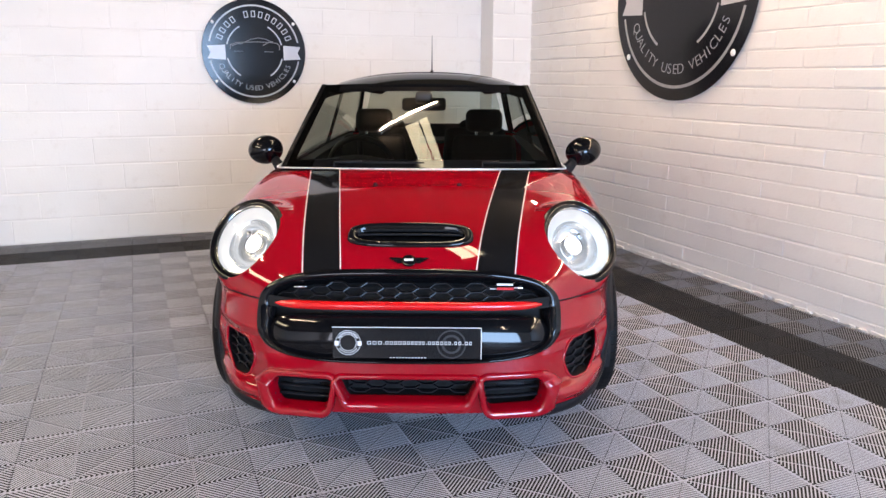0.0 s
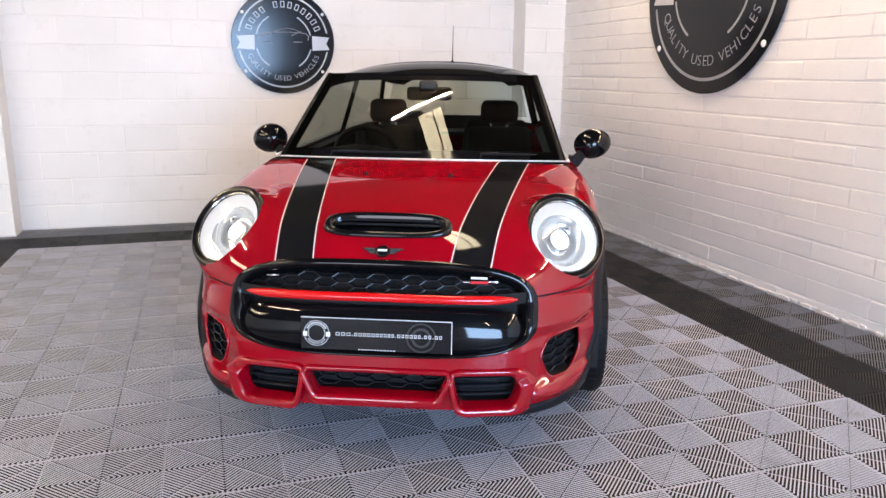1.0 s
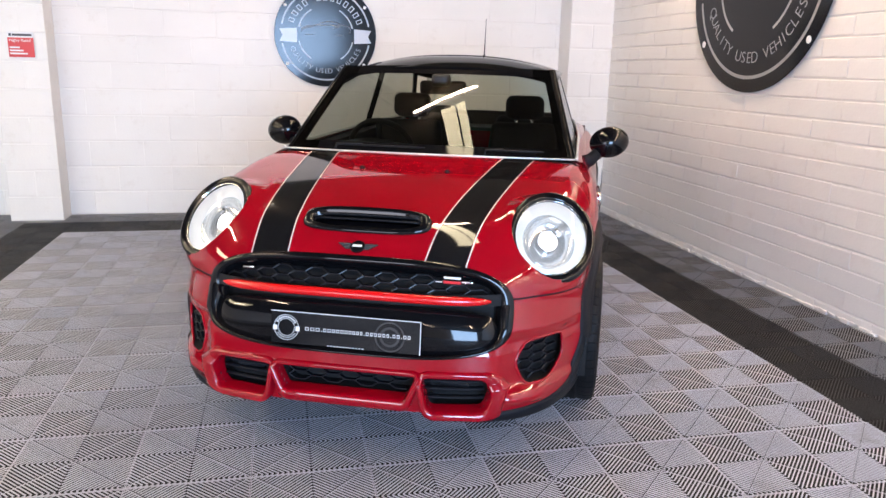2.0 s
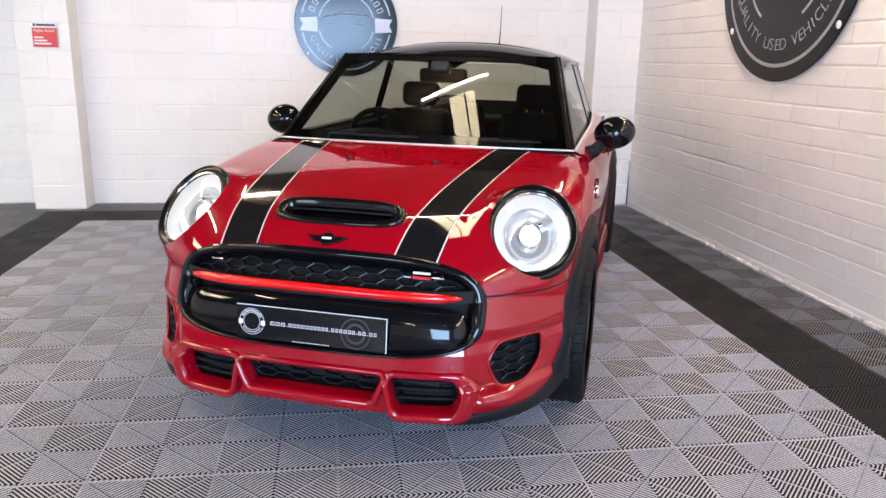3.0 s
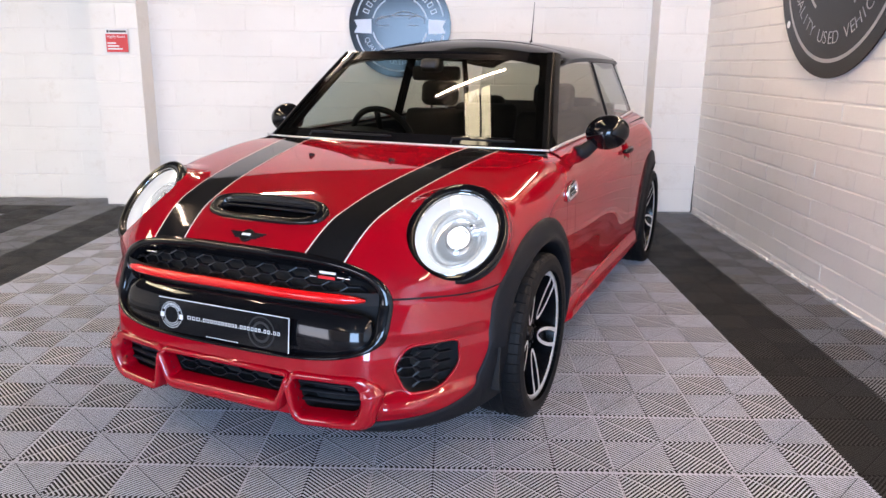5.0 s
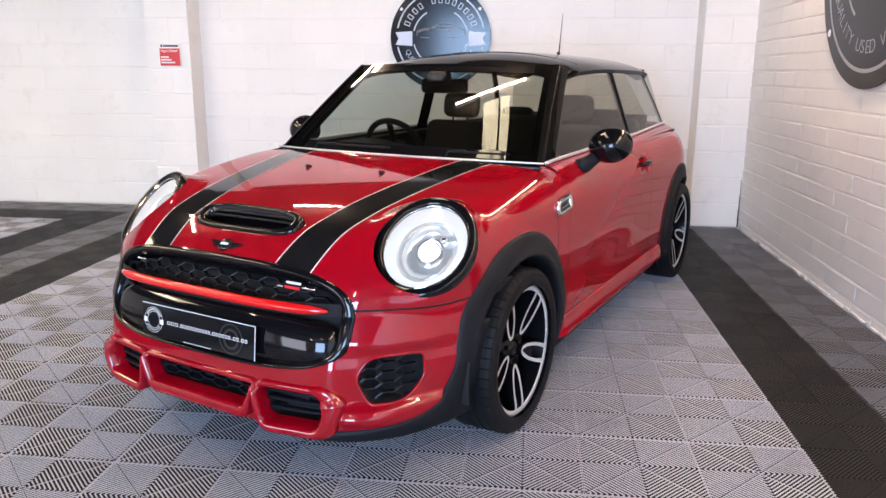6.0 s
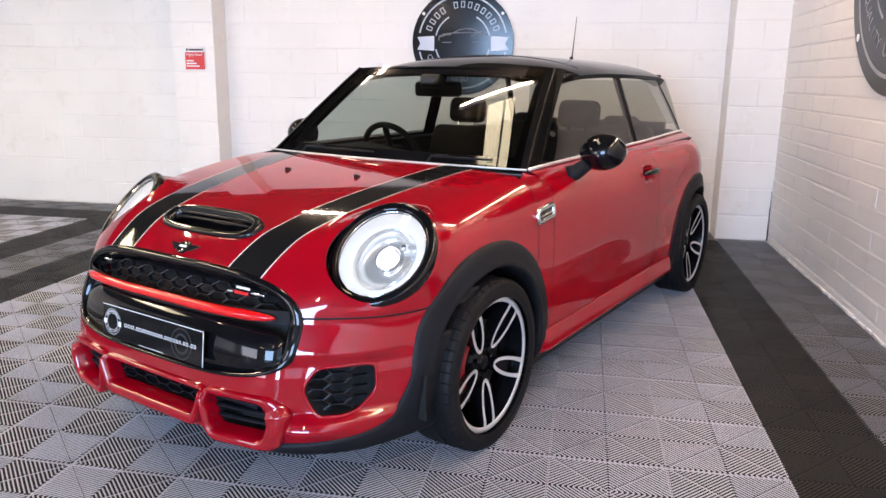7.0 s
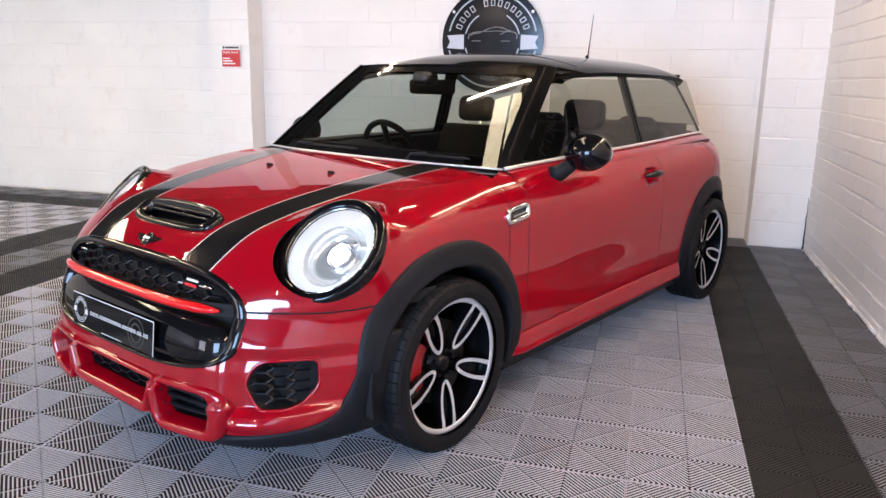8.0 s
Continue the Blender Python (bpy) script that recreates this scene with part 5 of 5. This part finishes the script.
def round_sign(m, r, label):
    """A round black panel with silver rings, a ribbon, a car outline, plain bars above and an arc of letters below."""
    sign = new("wall_sign")
    sign.matrix_world = m @ Matrix.Diagonal((r, r, 1, 1))
    tagged(sign, label, "sign", group="round wall signs")
    bm = bmesh.new()
    lathe(bm, [(0.0, 0.0), (0.995, 0.0), (1.0, 0.002), (1.0, 0.008), (0.996, 0.0095), (0.0, 0.0096)], 96)
    bmesh.ops.remove_doubles(bm, verts=bm.verts, dist=1e-6)
    bmesh.ops.recalc_face_normals(bm, faces=bm.faces)
    part("panel", bm, M_SIGN_BLACK, sign, "round black metal panel")
    bm = bmesh.new()
    for r0, r1, spans in ((0.855, 0.885, ((12, 168), (192, 348))), (0.53, 0.555, ((14, 60), (120, 166), (194, 238), (302, 346)))):
        for a0, a1 in spans:
            flat_ring(bm, 0, 0, r0, r1, 0.0105, 60, a0, a1)
    part("ring_line", bm, M_SIGN_SILVER, sign, "thin silver ring lines")
    for s in (1, -1):
        bm = bmesh.new()
        pts = [(0.56, 0.12), (0.90, 0.10), (0.84, -0.02), (0.90, -0.14), (0.56, -0.16)]
        bm.faces.new([bm.verts.new((x * s, z, 0.0115)) for x, z in pts])
        part("ribbon", bm, M_SIGN_RIBBON, sign, "silver ribbon end")
    # car outline and short lines
    bm = bmesh.new()
    for line in ([(-0.47, 0.04), (-0.46, 0.12), (-0.36, 0.16), (-0.20, 0.175), (0.05, 0.185), (0.30, 0.18), (0.44, 0.165), (0.49, 0.11), (0.48, 0.04)],
                 [(-0.18, 0.18), (-0.06, 0.235), (0.08, 0.26), (0.22, 0.24), (0.34, 0.185)], [(-0.44, 0.10), (-0.34, 0.14), (-0.22, 0.15)], [(0.16, 0.12), (0.24, 0.16), (0.36, 0.20)]):
        tube(bm, [(x, y, 0.011) for x, y in line], 0.0075, n=6)
    tube(bm, [(-0.40, 0.0, 0.011), (-0.22, 0.0, 0.011)], 0.006, n=6)
    tube(bm, [(0.18, 0.0, 0.011), (0.36, 0.0, 0.011)], 0.006, n=6)
    part("car_outline", bm, M_SIGN_RIBBON, sign, "silver line drawing of a car")
    # name as plain upright bars round the top
    for k, a in enumerate(np.linspace(158, 22, 13)):
        if k == 4:
            continue
        bm = bmesh.new()
        for x0, x1, y0, y1 in ((-0.040, -0.024, -0.06, 0.06), (0.024, 0.040, -0.06, 0.06), (-0.024, 0.024, 0.045, 0.06), (-0.024, 0.024, -0.06, -0.045)):
            box(bm, x0, x1, y0, y1, 0.0, 0.0012)
        bm.transform(Matrix.Translation((0.71 * math.cos(radians(a)), 0.71 * math.sin(radians(a)), 0.0100)) @ Matrix.Rotation(radians(a - 90), 4, "Z"))
        part("name_bar", bm, M_SIGN_SILVER, sign)
    words = "QUALITY USED VEHICLES"
    span = np.linspace(204, 336, len(words))
    for ch, a in zip(words, span):
        if ch == " ":
            continue
        me = text_mesh(ch, 0.140, 0.0008, thin=0.0022)
        ob = part("letter", on_arc(me, 0.705, a, False), M_SIGN_SILVER, sign)
        bpy.data.meshes.remove(me)
    for a in (35, 145, 217, 323):
        bm = bmesh.new()
        lathe(bm, [(0.0, 0.0135), (0.020, 0.013), (0.029, 0.011), (0.031, 0.0095)], 16)
        bm.transform(Matrix.Translation((0.945 * math.cos(radians(a)), 0.945 * math.sin(radians(a)), 0)))
        part("screw", bm, M_WHITE_PRINT, sign, "white screw cap", smooth=True)
    return sign


round_sign(Matrix.Translation((0.925, YB - 0.018, 1.615)) @ pose(0, 0, 0, 90, 0, 0), 0.455, "round black metal sign with silver rings on the block wall")
round_sign(Matrix.Translation((X1 - 0.018, 4.50, 1.985)) @ pose(0, 0, 0, 90, 0, -90), 0.755, "large round black metal sign with silver rings on the side wall")


def award_sign():
    """Small white and red notice on the pier."""
    s = new("notice")
    s.matrix_world = Matrix.Translation((-1.53, 6.738, 1.455)) @ pose(0, 0, 0, 90, 0, 0)
    tagged(s, "small red and white printed notice fixed to the pier", "notice")
    part("board", boxed(-0.098, 0.098, -0.10, 0.10, 0, 0.006, bevel=0.001), M_WHITE_PRINT, s, "white board")
    part("red_field", boxed(-0.096, 0.096, -0.098, 0.055, 0.0062, 0.0072), M_RED_PRINT, s, "red printed field")
    bm = bmesh.new()
    box(bm, -0.085, -0.066, 0.066, 0.088, 0.0062, 0.0072)
    box(bm, -0.06, 0.085, 0.068, 0.085, 0.0062, 0.0072)
    part("brand_bar", bm, M_DARK_PRINT, s, "dark bar in place of a name")
    me = text_mesh("Highly Rated", 0.031, 0.0005, "LEFT")
    bm = bmesh.new()
    bm.from_mesh(me)
    bm.transform(Matrix.Translation((-0.086, 0.033, 0.0078)))
    bpy.data.meshes.remove(me)
    part("wording", bm, M_WHITE_PRINT, s, "white words")
    bm = bmesh.new()
    for y, w in ((-0.022, 0.075), (-0.046, 0.10), (-0.070, 0.13)):
        box(bm, -0.086, -0.086 + w, y - 0.006, y + 0.006, 0.0074, 0.0080)
    part("wording_bars", bm, M_WHITE_PRINT, s, "white bars of small print")


award_sign()


# ---- floor tiles and wall blocks ----
def tile_mesh(mat):
    """One 40 cm vented tile: four quarters of diagonal ribs, nested diamonds round its middle, on a shallow tray."""
    bm = bmesh.new()
    H, Q, pitch, half = 0.0, 0.2, 0.0174, 0.0025

    def bar(p, q, w, top, side=0.0007, keel=0.0022):
        """A rib from p to q: flat top, short upright sides, drawn in to a keel below."""
        d = Vector((q[0] - p[0], q[1] - p[1], 0))
        if d.length < 0.004:
            return
        n = Vector((-d.y, d.x, 0)).normalized() * w
        a, b = Vector((*p, 0)), Vector((*q, 0))
        t = [bm.verts.new(v + Vector((0, 0, top))) for v in (a - n, b - n, b + n, a + n)]
        l = [bm.verts.new(v + Vector((0, 0, top - side))) for v in (a - n, b - n, b + n, a + n)]
        m = [bm.verts.new(v + Vector((0, 0, top - keel))) for v in (a - n * 0.6, b - n * 0.6, b + n * 0.6, a + n * 0.6)]
        bm.faces.new(t)
        for p0, p1 in ((t, l), (l, m)):
            bm.faces.new((p0[0], p1[0], p1[1], p0[1]))
            bm.faces.new((p0[2], p1[2], p1[3], p0[3]))

    e, slot = 0.0015, 0.0012
    for sx in (1, -1):
        for sy in (1, -1):
            # in the quarter (0..Q, 0..Q) mirrored by sx, sy, ribs follow u + v = const, split by the quarter's diagonal
            s = pitch * 0.7
            while s < 2 * Q - 0.006:
                u0, u1 = max(e, s - Q + e), min(Q - e, s - e)
                bar((sx * u0, sy * (s - u0)), (sx * (s / 2 - slot), sy * (s / 2 + slot)), half, H)
                bar((sx * (s / 2 + slot), sy * (s / 2 - slot)), (sx * u1, sy * (s - u1)), half, H)
                s += pitch
            bar((sx * e, sy * e), (sx * (Q - e), sy * (Q - e)), 0.0006, -0.005)
    # rim of the tile
    for k in range(4):
        a = math.pi / 2 * k
        c, s = round(math.cos(a)), round(math.sin(a))
        y = Q - 0.0022
        p, q = (c * -Q - s * y, s * -Q + c * y), (c * Q - s * y, s * Q + c * y)
        bar(p, q, 0.0010, -0.007)
    me = bpy.data.meshes.new("tile")
    bm.to_mesh(me)
    bm.free()
    me.materials.append(mat)
    return me


def tile_tone(x, y):
    if y > 6.65 or -2.025 < x < -1.625 or x > 3.175:
        return "grey"
    if y > 6.25 or x > 2.775 or -1.625 < x < -1.225 or -2.425 < x < -2.025:
        return "black"
    return "silver"


# the sheet below the ribs is coloured near black for their shaded gaps
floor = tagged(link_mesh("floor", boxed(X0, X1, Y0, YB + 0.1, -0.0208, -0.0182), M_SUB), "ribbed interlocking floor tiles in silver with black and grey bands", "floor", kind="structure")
TILES = {"silver": tile_mesh(M_SILVER), "grey": tile_mesh(M_GREY), "black": tile_mesh(M_BLACKTILE)}
_spots = []
for _i in range(-26, 3):
    for _j in range(-21, 12):
        _x, _y = 2.575 + 0.4 * _i, 2.45 + 0.4 * _j
        if X0 - 0.1 < _x < X1 - 0.05 and Y0 < _y < YB + 0.1:
            _spots.append((_x, _y))
_spots.sort(key=lambda p: (p[0] - 1.0) ** 2 + (p[1] - 2.6) ** 2)
_far = {"silver": [], "grey": [], "black": []}
for _n, (_x, _y) in enumerate(_spots):
    _tone = tile_tone(_x, _y)
    if _n < 300:
        _ob = new("tile", TILES[_tone])
        _ob.parent, _ob.location = floor, (_x, _y, random.uniform(-0.0006, 0.0))
        _ob.rotation_euler = (random.uniform(-0.0015, 0.0015), random.uniform(-0.0015, 0.0015), 0)
    else:
        _far[_tone].append((_x, _y))
for _tone, _places in _far.items():
    _me = TILES[_tone]
    _v = np.empty(len(_me.vertices) * 3)
    _me.vertices.foreach_get("co", _v)
    _v = _v.reshape(-1, 3)
    _f = [tuple(f.vertices) for f in _me.polygons]
    _all = np.concatenate([_v + (x, y, 0) for x, y in _places])
    _faces = [tuple(i + k * len(_v) for i in f) for k in range(len(_places)) for f in _f]
    _out = bpy.data.meshes.new("tiles")
    _out.from_pydata(_all.tolist(), [], _faces)
    _out.materials.append(_me.materials[0])
    _ob = tagged(new("tiles", _out), kind="stuff")
    _ob.parent = floor

# painted block walls: local +x along the wall, room on the local -y side
block_wall("wall_east", "white painted blockwork wall of slim courses", YB + 0.1 - Y0, CEIL, Matrix.Translation((X1, YB + 0.1, 0)) @ pose(0, 0, 0, 0, 0, -90), 0.4585, 0.116, 0.056, (YB + 0.1 - 4.52) % 0.4585, near=(3.6, 1.0), relief_d=0.009)
block_wall("wall_north", "white painted blockwork wall with faint joints", 3.17 + 1.35, CEIL, Matrix.Translation((-1.35, YB, 0)), 0.45, 0.2243, 0.209, (-0.695 + 1.35) % 0.45, near=(2.0, 1.0))
block_wall("wall_north_far", "white painted blockwork wall with faint joints", -1.76 - X0, CEIL, Matrix.Translation((X0, YB + 0.08, 0)), 0.45, 0.2243, 0.219, 0.1, near=(3.8, 1.0))


def pier(name, x0, x1, yf):
    body = block_wall(name, "white painted block pier standing out of the wall", x1 - x0, CEIL, Matrix.Translation((x0, yf, 0)), 0.45, 0.2243, 0.207, 0.0, depth=YB + 0.28 - yf, near=(0.2, 1.0))
    return body


pier("wall_pier_corner", 3.17, X1 + 0.02, 6.73)
pier("wall_pier_sign", -1.76, -1.345, 6.75)

# ragged foot of the side wall, where thick paint runs on to the tiles, and an open crack up the corner
_rng = random.Random(5)
bm = bmesh.new()
_y = 0.2
while _y < 6.6:
    w, h, d = _rng.uniform(0.02, 0.09), _rng.uniform(0.006, 0.020), _rng.uniform(0.006, 0.016)
    vs = box(bm, X1 - d - 0.004, X1 + 0.002, _y, _y + w, -0.002, h)
    for v in vs:
        v.co += Vector((_rng.uniform(-0.003, 0.003), _rng.uniform(-0.012, 0.012), _rng.uniform(-0.004, 0.004) if v.co.z > 0 else 0))
    _y += w * _rng.uniform(0.7, 1.6)
tagged(link_mesh("trim_paint_edge", bm, M_PAINT_WALL), "ragged white paint along the foot of the side wall", "paint edge", kind="structure")
bm = bmesh.new()
tube(bm, [Vector((X1 - 0.011 + _rng.uniform(-0.003, 0.003), 6.724, z)) for z in np.linspace(0.0, 0.42, 16)], [0.005 * (1 - k / 16) + 0.0012 for k in range(16)], n=6)
tagged(link_mesh("trim_crack", bm, M_DARK), "dark open joint at the foot of the wall corner", "joint", kind="structure")
